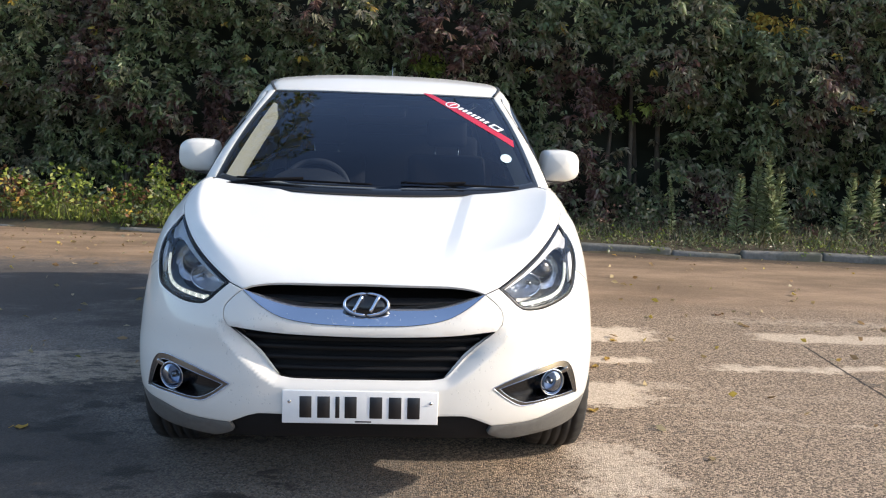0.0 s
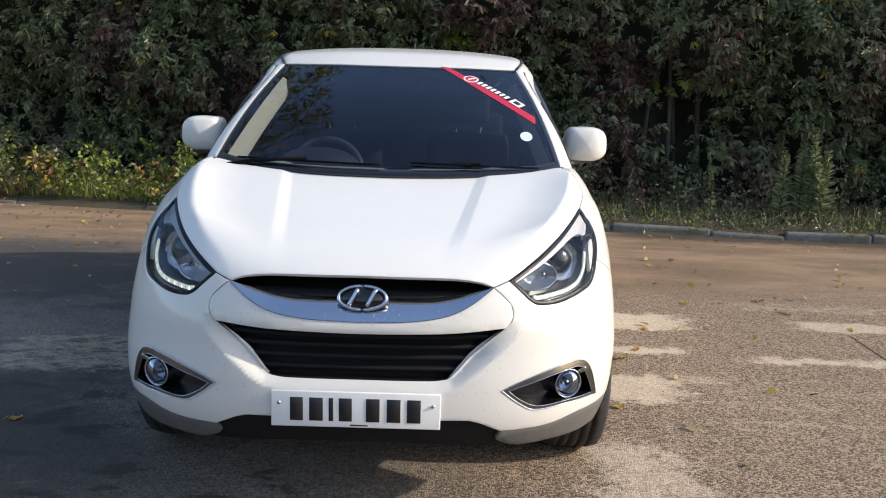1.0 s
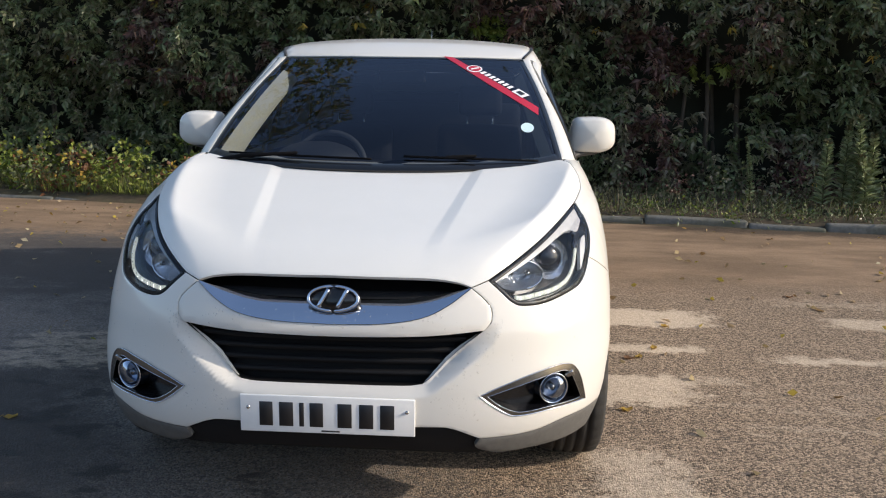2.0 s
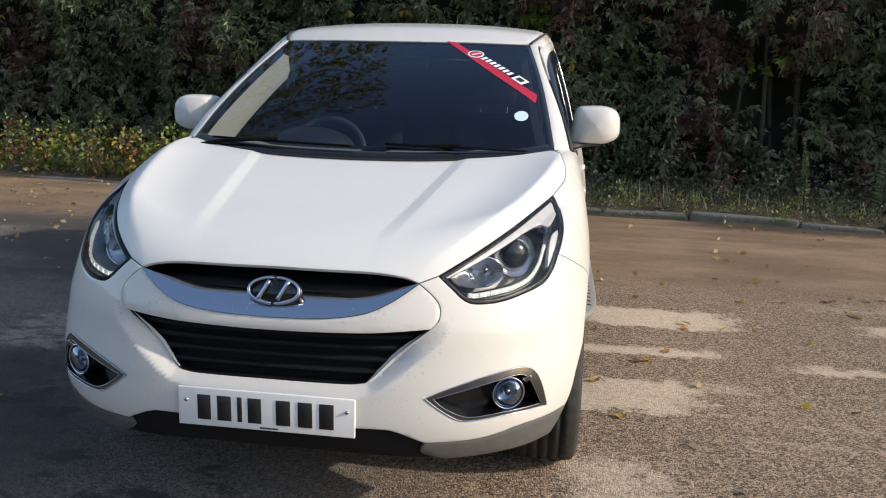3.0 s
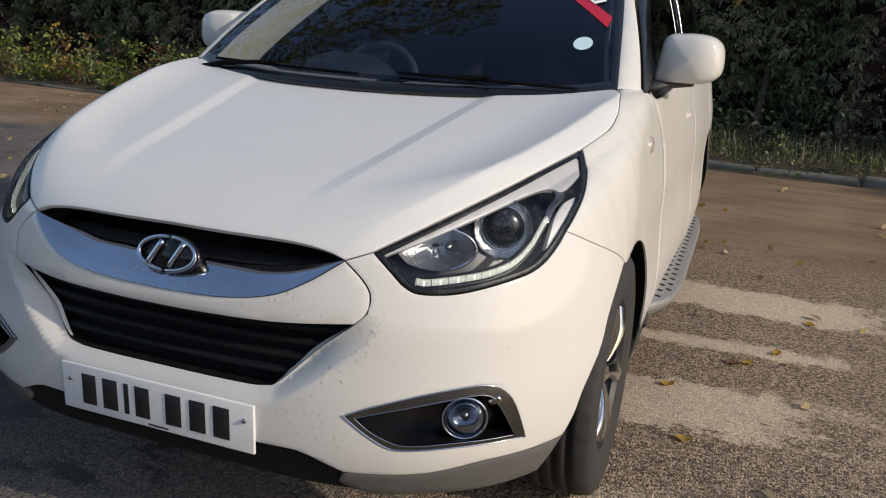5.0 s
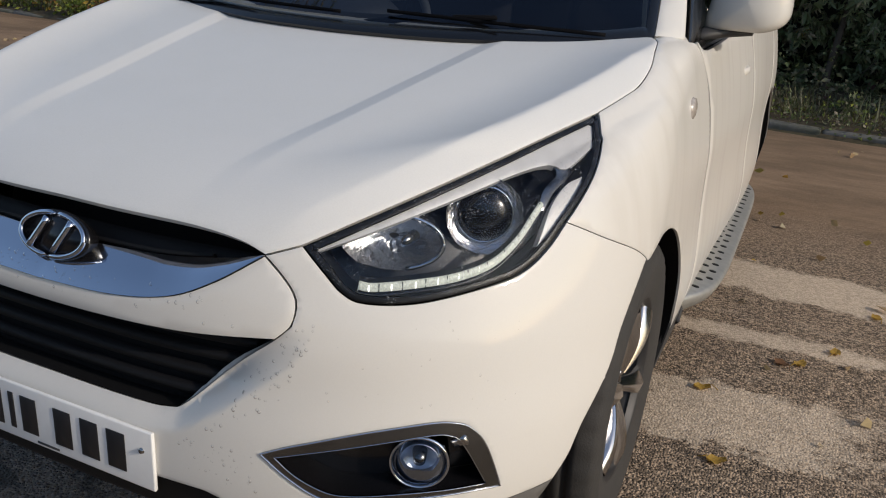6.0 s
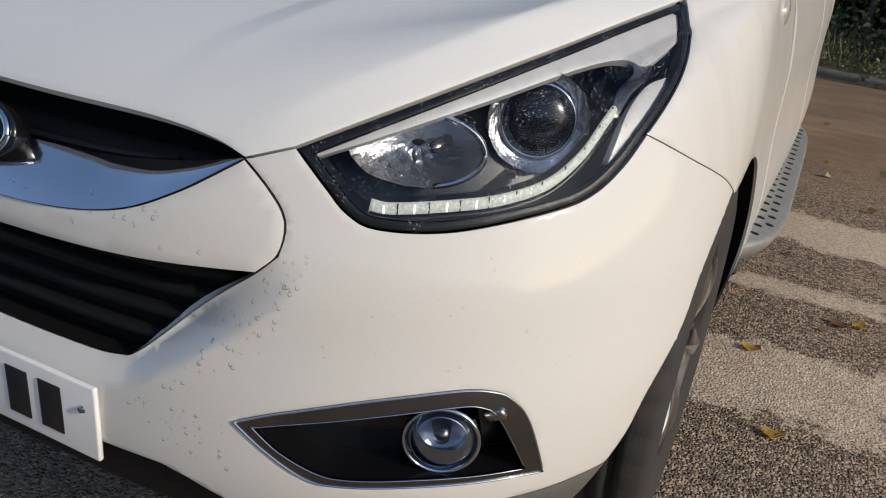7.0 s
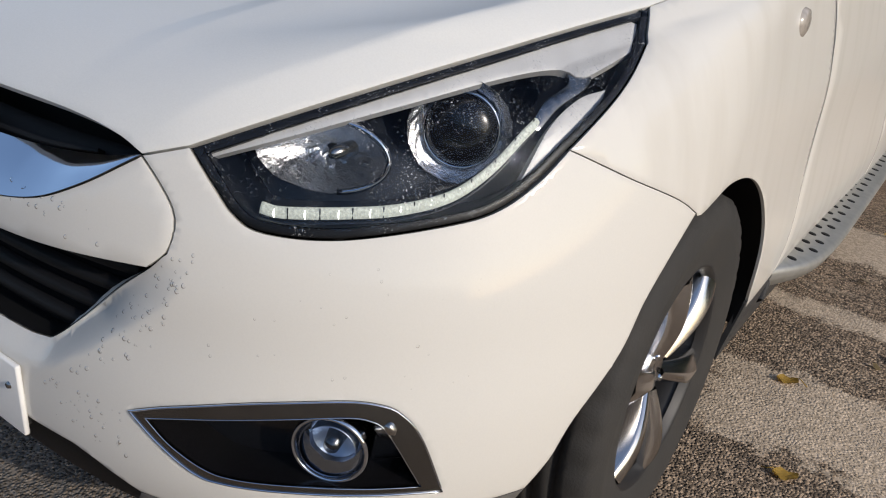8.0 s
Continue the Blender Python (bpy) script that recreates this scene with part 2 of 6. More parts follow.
FRONT = Caster(lower_body, (0, 1.0, 0.52), (0, -1, 0.35))
SIDE = Caster(body, (0, 2.5, 0.7), (1, 0, 0))
TOP = Caster(greenhouse, (0, 2.5, 1.0), (0, -0.45, 1))


def smooth_line(points, step):
    """Catmull-Rom through the points, resampled."""
    p = np.array(points, float)
    if len(p) == 2:
        n = max(2, int(np.linalg.norm(p[1] - p[0]) / step))
        return p[0] + (p[1] - p[0]) * np.linspace(0, 1, n + 1)[:, None]
    q = np.vstack([2 * p[0] - p[1], p, 2 * p[-1] - p[-2]])
    out = []
    for i in range(len(p) - 1):
        a, b, c, d = q[i:i + 4]
        n = max(1, int(np.linalg.norm(c - b) / step))
        t = np.linspace(0, 1, n, endpoint=False)[:, None]
        out.append(0.5 * (2 * b + (c - a) * t + (2 * a - 5 * b + 4 * c - d) * t * t + (3 * b - a - 3 * c + d) * t ** 3))
    return np.vstack(out + [p[-1:]])


def closed(segments, step=0.008, mirrored=False):
    """A closed outline out of smooth segments; mirrored: the half with x > 0 is given, from the middle round to the middle."""
    line = np.vstack([smooth_line(s, step)[:-1] for s in segments] + [np.array(segments[-1][-1:], float)])
    if mirrored:
        back = line[::-1] * (-1, 1, 1)
        line = np.vstack([line, back[1:-1]])
    elif np.linalg.norm(line[0] - line[-1]) < 1e-4:
        line = line[:-1]
    return line


def inside(q, poly):
    x, y = q[:, 0], q[:, 1]
    hit = np.zeros(len(q), bool)
    for (x1, y1), (x2, y2) in zip(poly, np.roll(poly, -1, 0)):
        if y1 != y2:
            hit ^= ((y1 > y) != (y2 > y)) & (x < (x2 - x1) * (y - y1) / (y2 - y1) + x1)
    return hit


def shrunk(poly, by):
    area = 0.5 * np.sum(poly[:, 0] * np.roll(poly[:, 1], -1) - np.roll(poly[:, 0], -1) * poly[:, 1])
    d = np.roll(poly, -1, 0) - np.roll(poly, 1, 0)
    n = unit(np.stack([-d[:, 1], d[:, 0]], 1)) * (1 if area > 0 else -1)
    return poly + n * by, n


def mesh(name, verts, faces, normals=None, smooth=True):
    me = bpy.data.meshes.new(name)
    me.from_pydata([tuple(v) for v in verts], [], [tuple(f) for f in faces])
    me.update()
    if smooth:
        me.polygons.foreach_set("use_smooth", [True] * len(me.polygons))
    if normals is not None:
        me.normals_split_custom_set_from_vertices([tuple(n) for n in normals])
    return me


def put(name, me, mat, parent=None, label=""):
    ob = new(name, me)
    if mat:
        me.materials.append(mat)
    ob.parent = parent
    return tagged(ob, label) if label else ob


def skin(caster, outline, res=0.018, gap=0.0, sink=(0, 0, 0), inward=0.0, depth=0.012, hole=None, soft=0.0015, mirror=False):
    """A sheet laid on the surface inside the outline, with a folded rim: vertices, faces, normals."""
    ring, _ = shrunk(caster.flat(outline), gap)
    rings = [ring]
    for h in ([] if hole is None else hole if isinstance(hole, list) else [hole]):
        rings.append(shrunk(caster.flat(h), -gap)[0])
    lo, hi = ring.min(0), ring.max(0)
    gx, gy = np.meshgrid(np.arange(lo[0], hi[0], res), np.arange(lo[1], hi[1], res))
    grid = np.stack([gx.ravel(), gy.ravel()], 1)
    keep = inside(grid, ring)
    for r in rings[1:]:
        keep &= ~inside(grid, r)
    for r in rings:
        for chunk in np.array_split(np.arange(len(grid)), 1 + len(grid) // 4000):
            near = ((grid[chunk, None] - r[None]) ** 2).sum(-1).min(1)
            keep[chunk] &= near > (0.45 * res) ** 2
    grid = grid[keep]
    edges, base = [], 0
    for r in rings:
        n = len(r)
        edges += [(base + i, base + (i + 1) % n) for i in range(n)]
        base += n
    pts = np.vstack(rings + [grid])
    got = delaunay_2d_cdt([Vector(p) for p in pts], edges, [], 0, 1e-7)
    uv = np.array([tuple(v) for v in got[0]])
    tri = np.array([f for f in got[2] if len(f) == 3])
    mid = uv[tri].mean(1)
    ok = inside(mid, ring)
    for r in rings[1:]:
        ok &= ~inside(mid, r)
    tri = tri[ok]
    p, n = caster.lift(uv)
    area = np.cross(p[tri[:, 1]] - p[tri[:, 0]], p[tri[:, 2]] - p[tri[:, 0]])
    flip = (area * n[tri[:, 0]]).sum(1) < 0
    tri[flip] = tri[flip][:, ::-1]
    p = p - n * inward
    count = {}
    for a, b, c in tri:
        for e in ((a, b), (b, c), (c, a)):
            count[e] = 1
    rim = [e for e in count if (e[1], e[0]) not in count]
    verts, faces, normals = list(p), [tuple(t) for t in tri], list(n)
    edge_ids = sorted({i for e in rim for i in e})
    out = {}
    for a, b in rim:
        w = np.cross(p[b] - p[a], n[a])
        for i in (a, b):
            out[i] = out.get(i, 0) + w
    for i in edge_ids:
        o = unit(out[i])
        normals[i] = unit(n[i] + 0.3 * o) if soft else n[i]
        verts[i] = verts[i] - n[i] * soft
    if depth:
        at = {}
        for i in edge_ids:
            at[i] = len(verts)
            o = unit(out[i])
            verts += [verts[i].copy(), verts[i] - n[i] * depth]
            normals += [o, o]
        faces += [(at[b], at[a], at[a] + 1, at[b] + 1) for a, b in rim]
    verts = np.array(verts) + np.array(sink)
    normals = np.array(normals)
    if mirror:
        verts, normals = verts * (-1, 1, 1), normals * (-1, 1, 1)
        faces = [f[::-1] for f in faces]
    return verts, faces, normals


def panel(name, caster, outline, mat, parent, label="", **how):
    v, f, n = skin(caster, outline, **how)
    return put(name, mesh(name, v, f, n), mat, parent, label)


def bridge(name, rows, mat, parent, label="", loop=False, mirror=False):
    """A smooth sheet through rows of points of equal count."""
    rows = [np.asarray(r, float) * ((-1, 1, 1) if mirror else (1, 1, 1)) for r in rows]
    m = len(rows[0])
    faces = []
    for i in range(len(rows) - 1):
        for j in range(m if loop else m - 1):
            a, b = i * m + j, i * m + (j + 1) % m
            q = (a, b, b + m, a + m)
            faces.append(q[::-1] if mirror else q)
    return put(name, mesh(name, np.vstack(rows), faces), mat, parent, label)


def sweep(points, radius, sides=8, cap=True, flat=(1, 1)):
    """A tube along a line."""
    p = np.array(points, float)
    r = np.broadcast_to(np.asarray(radius, float), (len(p),))
    t = unit(np.gradient(p, axis=0))
    up = np.array((0, 0, 1.0)) if abs(t[0][2]) < 0.9 else np.array((1.0, 0, 0))
    a = unit(np.cross(t, up))
    b = np.cross(a, t)
    ang = np.linspace(0, 2 * np.pi, sides, endpoint=False)
    v = (p[:, None] + r[:, None, None] * (flat[0] * np.cos(ang)[None, :, None] * a[:, None] + flat[1] * np.sin(ang)[None, :, None] * b[:, None])).reshape(-1, 3)
    f = [(i * sides + j, i * sides + (j + 1) % sides, (i + 1) * sides + (j + 1) % sides, (i + 1) * sides + j) for i in range(len(p) - 1) for j in range(sides)]
    if cap:
        f += [tuple(range(sides))[::-1], tuple(range((len(p) - 1) * sides, len(p) * sides))]
    return v, f


def lathe(profile, axis="x", steps=64, at=(0, 0, 0)):
    """A turned shape: profile of (along, radius)."""
    ang = np.linspace(0, 2 * np.pi, steps, endpoint=False)
    m = len(profile)
    v = []
    for s in ang:
        for h, r in profile:
            v.append({"x": (h, r * np.cos(s), r * np.sin(s)), "y": (r * np.cos(s), h, r * np.sin(s)), "z": (r * np.cos(s), r * np.sin(s), h)}[axis])
    f = []
    for i in range(steps):
        for j in range(m - 1):
            a, b = i * m + j, ((i + 1) % steps) * m + j
            f.append((a, a + 1, b + 1, b))
    return np.array(v) + np.array(at), f


def rounded_box(size, bevel=0.01, at=(0, 0, 0), segments=2):
    bm = bmesh.new()
    bmesh.ops.create_cube(bm, size=1)
    bmesh.ops.scale(bm, vec=size, verts=bm.verts)
    bmesh.ops.bevel(bm, geom=bm.edges[:], offset=min(bevel, 0.45 * min(size)), segments=segments, affect="EDGES", profile=0.6)
    bmesh.ops.translate(bm, vec=at, verts=bm.verts)
    me = bpy.data.meshes.new("box")
    bm.to_mesh(me)
    bm.free()
    me.polygons.foreach_set("use_smooth", [True] * len(me.polygons))
    return me

# ---- ground ----
def asphalt():
    m = bpy.data.materials.new("asphalt")
    m.use_nodes = True
    n, links = m.node_tree.nodes, m.node_tree.links
    b = n["Principled BSDF"]
    co = n.new("ShaderNodeTexCoord")

    def noise_tex(scale, detail=4, stretch=None, rough=0.55):
        t = n.new("ShaderNodeTexNoise")
        t.inputs["Scale"].default_value, t.inputs["Detail"].default_value, t.inputs["Roughness"].default_value = scale, detail, rough
        if stretch:
            mp = n.new("ShaderNodeMapping")
            mp.inputs["Scale"].default_value = stretch
            links.new(co.outputs["Object"], mp.inputs[0])
            links.new(mp.outputs[0], t.inputs["Vector"])
        else:
            links.new(co.outputs["Object"], t.inputs["Vector"])
        return t.outputs["Fac"]

    def ramped(value, a, b_, lo=0.0, hi=1.0):
        r = n.new("ShaderNodeMapRange")
        r.interpolation_type = "SMOOTHSTEP"
        for i, v in enumerate((a, b_, lo, hi)):
            r.inputs[i + 1].default_value = v
        links.new(value, r.inputs[0])
        return r.outputs[0]

    def mixed(fac, a, b_):
        x = n.new("ShaderNodeMix")
        x.data_type = "RGBA"
        links.new(fac, x.inputs["Factor"])
        for key, v in (("A", a), ("B", b_)):
            if isinstance(v, tuple):
                x.inputs[key].default_value = (*v, 1)
            else:
                links.new(v, x.inputs[key])
        return x.outputs["Result"]

    def calc(op, a, b_):
        x = n.new("ShaderNodeMath")
        x.operation = op
        for i, v in enumerate((a, b_)):
            if isinstance(v, (int, float)):
                x.inputs[i].default_value = v
            else:
                links.new(v, x.inputs[i])
        return x.outputs[0]

    stones = n.new("ShaderNodeTexVoronoi")
    stones.inputs["Scale"].default_value = 135
    links.new(co.outputs["Object"], stones.inputs["Vector"])
    tone = n.new("ShaderNodeSeparateColor")
    links.new(stones.outputs["Color"], tone.inputs[0])
    place = n.new("ShaderNodeSeparateXYZ")
    links.new(co.outputs["Object"], place.inputs[0])
    px, py = place.outputs[0], place.outputs[1]
    # Ragged place, so that the patches of silt have torn edges.
    rag = calc("SUBTRACT", noise_tex(6.5, 8, None, 0.8), 0.5)
    sway = calc("SUBTRACT", noise_tex(0.9, 2), 0.5)
    wx = calc("ADD", px, calc("MULTIPLY", rag, 0.9))
    wy = calc("ADD", calc("ADD", py, calc("MULTIPLY", rag, 0.34)), calc("MULTIPLY", sway, 0.25))

    def patch(x0, x1, y0, y1, full=1.0, fx=0.16, fy=0.05):
        a = calc("MULTIPLY", ramped(wx, x0 - fx, x0 + fx), ramped(wx, x1 + fx, x1 - fx))
        b_ = calc("MULTIPLY", ramped(wy, y0 - 0.6 * fy, y0 + 0.6 * fy), ramped(wy, y1 + fy, y1 - fy))
        return calc("MULTIPLY", calc("MULTIPLY", a, b_), full)

    silt = patch(0.7, 1.85, 2.62, 3.02)
    for box in ((2.55, 6.5, 2.65, 2.92, 0.8), (0.7, 1.66, 2.06, 2.21, 0.95), (1.95, 5.0, 1.98, 2.10, 0.9), (0.75, 1.46, 1.26, 1.66, 0.9), (1.3, 1.8, 1.56, 1.72, 0.55, 0.2, 0.06), (1.7, 3.4, 1.42, 1.58, 0.35, 0.3, 0.1), (0.8, 1.25, 0.2, 0.86, 0.75, 0.2, 0.15), (1.5, 2.6, 1.04, 1.10, 0.5, 0.2, 0.03), (2.2, 8.0, 3.15, 3.4, 0.45, 0.4, 0.1), (-2.2, -1.25, 1.45, 2.15, 0.5, 0.12, 0.12), (-5.5, -2.8, 1.5, 2.0, 0.2, 0.4, 0.15), (-2.6, -0.6, -0.4, 0.75, 0.12, 0.4, 0.3)):
        silt = calc("MAXIMUM", silt, patch(*box))
    faint = calc("MULTIPLY", ramped(noise_tex(1.6, 7, (0.5, 1.5, 1), 0.7), 0.50, 0.62), calc("MULTIPLY", ramped(py, 4.2, 2.6, 0.0, 0.36), ramped(px, -0.8, 0.2, 0.3, 1.0)))
    silt = calc("MAXIMUM", silt, faint)
    # Worn through in flecks, most of all towards the edges.
    worn = calc("SUBTRACT", noise_tex(13, 8, (0.7, 1.3, 1), 0.75), 0.5)
    silt = calc("MULTIPLY", silt, ramped(calc("ADD", silt, calc("MULTIPLY", worn, 2.6)), 0.22, 0.62))
    rough_tar = mixed(ramped(tone.outputs[0], 0.15, 1.0), (0.110, 0.082, 0.058), (0.48, 0.355, 0.245))
    silted = mixed(ramped(tone.outputs[0], 0.0, 1.0), (0.41, 0.325, 0.235), (0.62, 0.50, 0.375))
    smooth = mixed(ramped(noise_tex(1.1, 6, (0.6, 1.5, 1), 0.65), 0.35, 0.68), (0.17, 0.112, 0.068), (0.33, 0.222, 0.14))
    flat = calc("MAXIMUM", ramped(calc("ADD", py, calc("MULTIPLY", rag, 1.2)), 3.0, 4.3, 0.0, 0.88), ramped(calc("ADD", px, rag), -1.2, -2.4, 0.0, 0.85))
    base = mixed(flat, rough_tar, smooth)
    # A greyer strip from the kerb side out under the car: its shade, painted.
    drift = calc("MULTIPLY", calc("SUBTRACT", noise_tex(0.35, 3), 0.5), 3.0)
    shade_strip = calc("MULTIPLY", ramped(calc("ADD", calc("ADD", px, drift), calc("MULTIPLY", rag, 0.8)), 0.5, -0.4, 0.0, 0.75), ramped(calc("ADD", py, calc("MULTIPLY", rag, 2.5)), 5.6, 4.7))
    shade_strip = calc("MULTIPLY", shade_strip, ramped(calc("ADD", calc("ADD", py, drift), rag), -3.2, -1.2))
    base = mixed(shade_strip, base, mixed(ramped(tone.outputs[1], 0.1, 1.0), (0.078, 0.077, 0.076), (0.205, 0.199, 0.192)))
    # Damp and painted shade of the car in two broad dark lobes, grey between.
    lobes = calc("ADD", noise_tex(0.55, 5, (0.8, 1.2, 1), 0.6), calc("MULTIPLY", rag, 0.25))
    damp_and_shade = calc("MULTIPLY", ramped(lobes, 0.40, 0.56, 0.0, 0.85), calc("MULTIPLY", ramped(calc("ADD", px, rag), -0.2, -1.3), ramped(calc("ADD", py, calc("MULTIPLY", rag, 2.0)), 5.8, 4.6)))
    base = mixed(damp_and_shade, base, (0.060, 0.053, 0.048))
    base = mixed(silt, base, silted)
    # Damp, dark earth along the foot of the kerb.
    foot = calc("ADD", calc("ADD", py, calc("MULTIPLY", px, 0.12)), calc("MULTIPLY", rag, 0.8))
    damp = calc("MULTIPLY", ramped(foot, 6.45, 6.85, 0.0, 0.8), ramped(calc("ADD", px, calc("MULTIPLY", sway, 4.0)), 1.0, 2.8))
    base = mixed(damp, base, (0.036, 0.027, 0.020))
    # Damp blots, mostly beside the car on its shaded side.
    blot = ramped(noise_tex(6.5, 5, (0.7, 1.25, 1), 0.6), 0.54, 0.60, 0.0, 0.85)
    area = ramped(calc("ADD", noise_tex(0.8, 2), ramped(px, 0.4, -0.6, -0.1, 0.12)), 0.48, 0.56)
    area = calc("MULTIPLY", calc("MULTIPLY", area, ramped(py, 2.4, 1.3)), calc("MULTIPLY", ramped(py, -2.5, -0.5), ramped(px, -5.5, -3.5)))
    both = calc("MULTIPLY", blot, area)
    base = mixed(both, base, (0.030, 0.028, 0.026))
    # An open joint across the yard.
    joint = calc("ABSOLUTE", calc("SUBTRACT", calc("ADD", px, calc("MULTIPLY", rag, 0.05)), calc("ADD", calc("MULTIPLY", py, 0.057), 2.674)), 0.0)
    joint = calc("MULTIPLY", ramped(joint, 0.013, 0.005, 0.0, 0.9), calc("MULTIPLY", ramped(py, 2.7, 2.5), ramped(py, -0.5, 0.2)))
    base = mixed(joint, base, (0.016, 0.014, 0.012))
    links.new(base, b.inputs["Base Color"])
    links.new(ramped(both, 0, 1, 0.88, 0.6), b.inputs["Roughness"])
    b.inputs["Specular IOR Level"].default_value = 0.3
    relief = calc("MULTIPLY", ramped(stones.outputs["Distance"], 0.0, 0.75, 1.0, 0.0), calc("SUBTRACT", 1.0, calc("MAXIMUM", calc("MULTIPLY", silt, 0.72), calc("MULTIPLY", flat, 0.8))))
    k = n.new("ShaderNodeBump")
    k.inputs["Strength"].default_value, k.inputs["Distance"].default_value = 1.0, 0.006
    links.new(relief, k.inputs["Height"])
    k2 = n.new("ShaderNodeBump")
    k2.inputs["Strength"].default_value, k2.inputs["Distance"].default_value = 0.4, 0.02
    links.new(noise_tex(9, 5), k2.inputs["Height"])
    links.new(k.outputs[0], k2.inputs["Normal"])
    links.new(k2.outputs[0], b.inputs["Normal"])
    return m


ground_mesh = mesh("ground", [(-400, -400, 0), (400, -400, 0), (400, 400, 0), (-400, 400, 0)], [(0, 1, 2, 3)], smooth=False)
tagged(put("ground", ground_mesh, asphalt()), "worn brown-grey asphalt with light streaks, damp stains and shade painted beside the car", "ground", kind="structure")


def kerb_y(x):
    return 7.05 - 0.12 * x


# ---- unseen plain walls, added behind and beside the camera to close the yard and cut sky light ----
ADDED_WALL = material("added_wall", (0.16, 0.15, 0.14), 0.9, grain=0.4, size=3, dirt=0.4, dirt_size=0.4, bump=0.4, bump_size=30)
tagged(put("added_wall_south", rounded_box((90, 0.4, 3.4), 0.02, (0, -13.2, 1.7)), ADDED_WALL), "unseen plain dark grey wall added to cut sky light", "wall", kind="structure")
tagged(put("added_wall_west", rounded_box((0.4, 40, 3.4), 0.02, (-24.0, 6.0, 1.7)), ADDED_WALL), "unseen plain dark grey wall added to cut sky light", "wall", kind="structure")

# ---- the car ----
car = tagged(new("car"), "white compact SUV with dark grilles, parked on asphalt", "car")
car.rotation_euler = (0, 0, radians(0.5))
car.location.x, car.scale.x = -0.004, 1.006


def thing(name, parent, label=""):
    ob = new(name)
    ob.parent = parent
    return tagged(ob, label) if label else ob


CORNER = (0.411, 0.101, 0.805)
LAMP_TIP = (0.466, 0.120, 0.826)
LAMP_TOP = (0.766, 0.686, 0.997)
LAMP_KINK = (0.797, 0.632, 0.959)
SEAM = (0.797, 0.436, 0.845)
NIB = [CORNER, (0.442, 0.100, 0.780), (0.466, 0.098, 0.755), (0.474, 0.094, 0.733), (0.470, 0.086, 0.704), (0.449, 0.074, 0.681)]
GRILLE_TOP = [(0, 0.082, 0.834), (0.12, 0.082, 0.833), (0.278, 0.096, 0.829), (0.363, 0.102, 0.819), CORNER]
CHROME_TOP = [(0, 0.03, 0.757), (0.136, 0.033, 0.760), (0.248, 0.046, 0.768), (0.347, 0.077, 0.788), CORNER]
CHROME_LOW = [(0, 0.016, 0.705), (0.159, 0.02, 0.710), (0.269, 0.035, 0.726), (0.342, 0.06, 0.758), CORNER]
MOUTH_TOP = [(0.449, 0.074, 0.681), (0.287, 0.03, 0.671), (0.1, 0.013, 0.667), (0, 0.012, 0.666)]
LAMP_LOW = [LAMP_TIP, (0.504, 0.127, 0.785), (0.533, 0.131, 0.758), (0.567, 0.145, 0.744), (0.639, 0.197, 0.744), (0.728, 0.293, 0.764), (0.762, 0.342, 0.780), (0.783, 0.39, 0.809), SEAM]
LAMP_UP = [LAMP_TIP, (0.531, 0.209, 0.862), (0.606, 0.322, 0.904), (0.671, 0.456, 0.941), (0.726, 0.586, 0.974), LAMP_TOP]
WING_SEAM = [SEAM, (0.849, 0.521, 0.802), (0.888, 0.624, 0.756), (0.905, 0.678, 0.725)]
HUB = (0.845, 0.350)


def arch_point(deg, r=0.390):
    a = radians(deg)
    return (0.91, 0.815 + r * math.cos(a), 0.348 + r * math.sin(a))


ARCH_FRONT = [WING_SEAM[-1]] + [arch_point(d, 0.388 - 0.006 * i) for i, d in enumerate((122, 134, 146))] + [(0.878, 0.43, 0.475), (0.866, 0.398, 0.415), (0.848, 0.370, 0.372)]
SILL_LINE = [(0.848, 0.370, 0.372), (0.822, 0.316, 0.373), (0.788, 0.262, 0.374), (0.708, 0.175, 0.375), (0.60, 0.10, 0.357), (0.445, 0.042, 0.355)]
NOTCH = [SILL_LINE[-1], (0.408, 0.034, 0.373), (0.363, 0.021, 0.392), (0.30, 0.01, 0.399), (0, 0, 0.40)]
MOUTH_IN = [(0, 0.0, 0.519), (0.18, 0.004, 0.519), (0.262, 0.012, 0.522), (0.302, 0.025, 0.540), (0.40, 0.055, 0.636), (0.447, 0.074, 0.679), (0.469, 0.086, 0.7035)]
FOG_OUT = [(0.443, 0.04, 0.491), (0.499, 0.062, 0.514), (0.589, 0.108, 0.540), (0.673, 0.167, 0.553), (0.712, 0.199, 0.549), (0.734, 0.216, 0.535), (0.757, 0.23, 0.500), (0.782, 0.252, 0.415)]
FOG_LOW = [(0.782, 0.252, 0.415), (0.749, 0.21, 0.419), (0.664, 0.135, 0.422), (0.574, 0.08, 0.420), (0.535, 0.063, 0.426), (0.486, 0.048, 0.457), (0.443, 0.04, 0.491)]
REAR_EDGE = [(0.715, 1.255, 1.115), (0.50, 1.19, 1.105), (0.25, 1.15, 1.097), (0, 1.135, 1.093)]
BONNET_SIDE = [LAMP_TOP, (0.792, 0.79, 1.02), (0.801, 0.86, 1.033), (0.795, 0.95, 1.055), (0.772, 1.045, 1.078), (0.750, 1.17, 1.10), (0.715, 1.255, 1.115)]

fog_line = closed([FOG_OUT, FOG_LOW])
panel("bonnet", FRONT, closed([GRILLE_TOP, [CORNER, LAMP_TIP], LAMP_UP, BONNET_SIDE, REAR_EDGE], mirrored=True), DEW_LIT_PAINT, car, "white bonnet with two soft creases, misted with dew, its white lightened to look sunlit", gap=0.002, res=0.010)
MOUTH_EDGE = smooth_line(MOUTH_IN, 0.003)[:, [0, 2]]


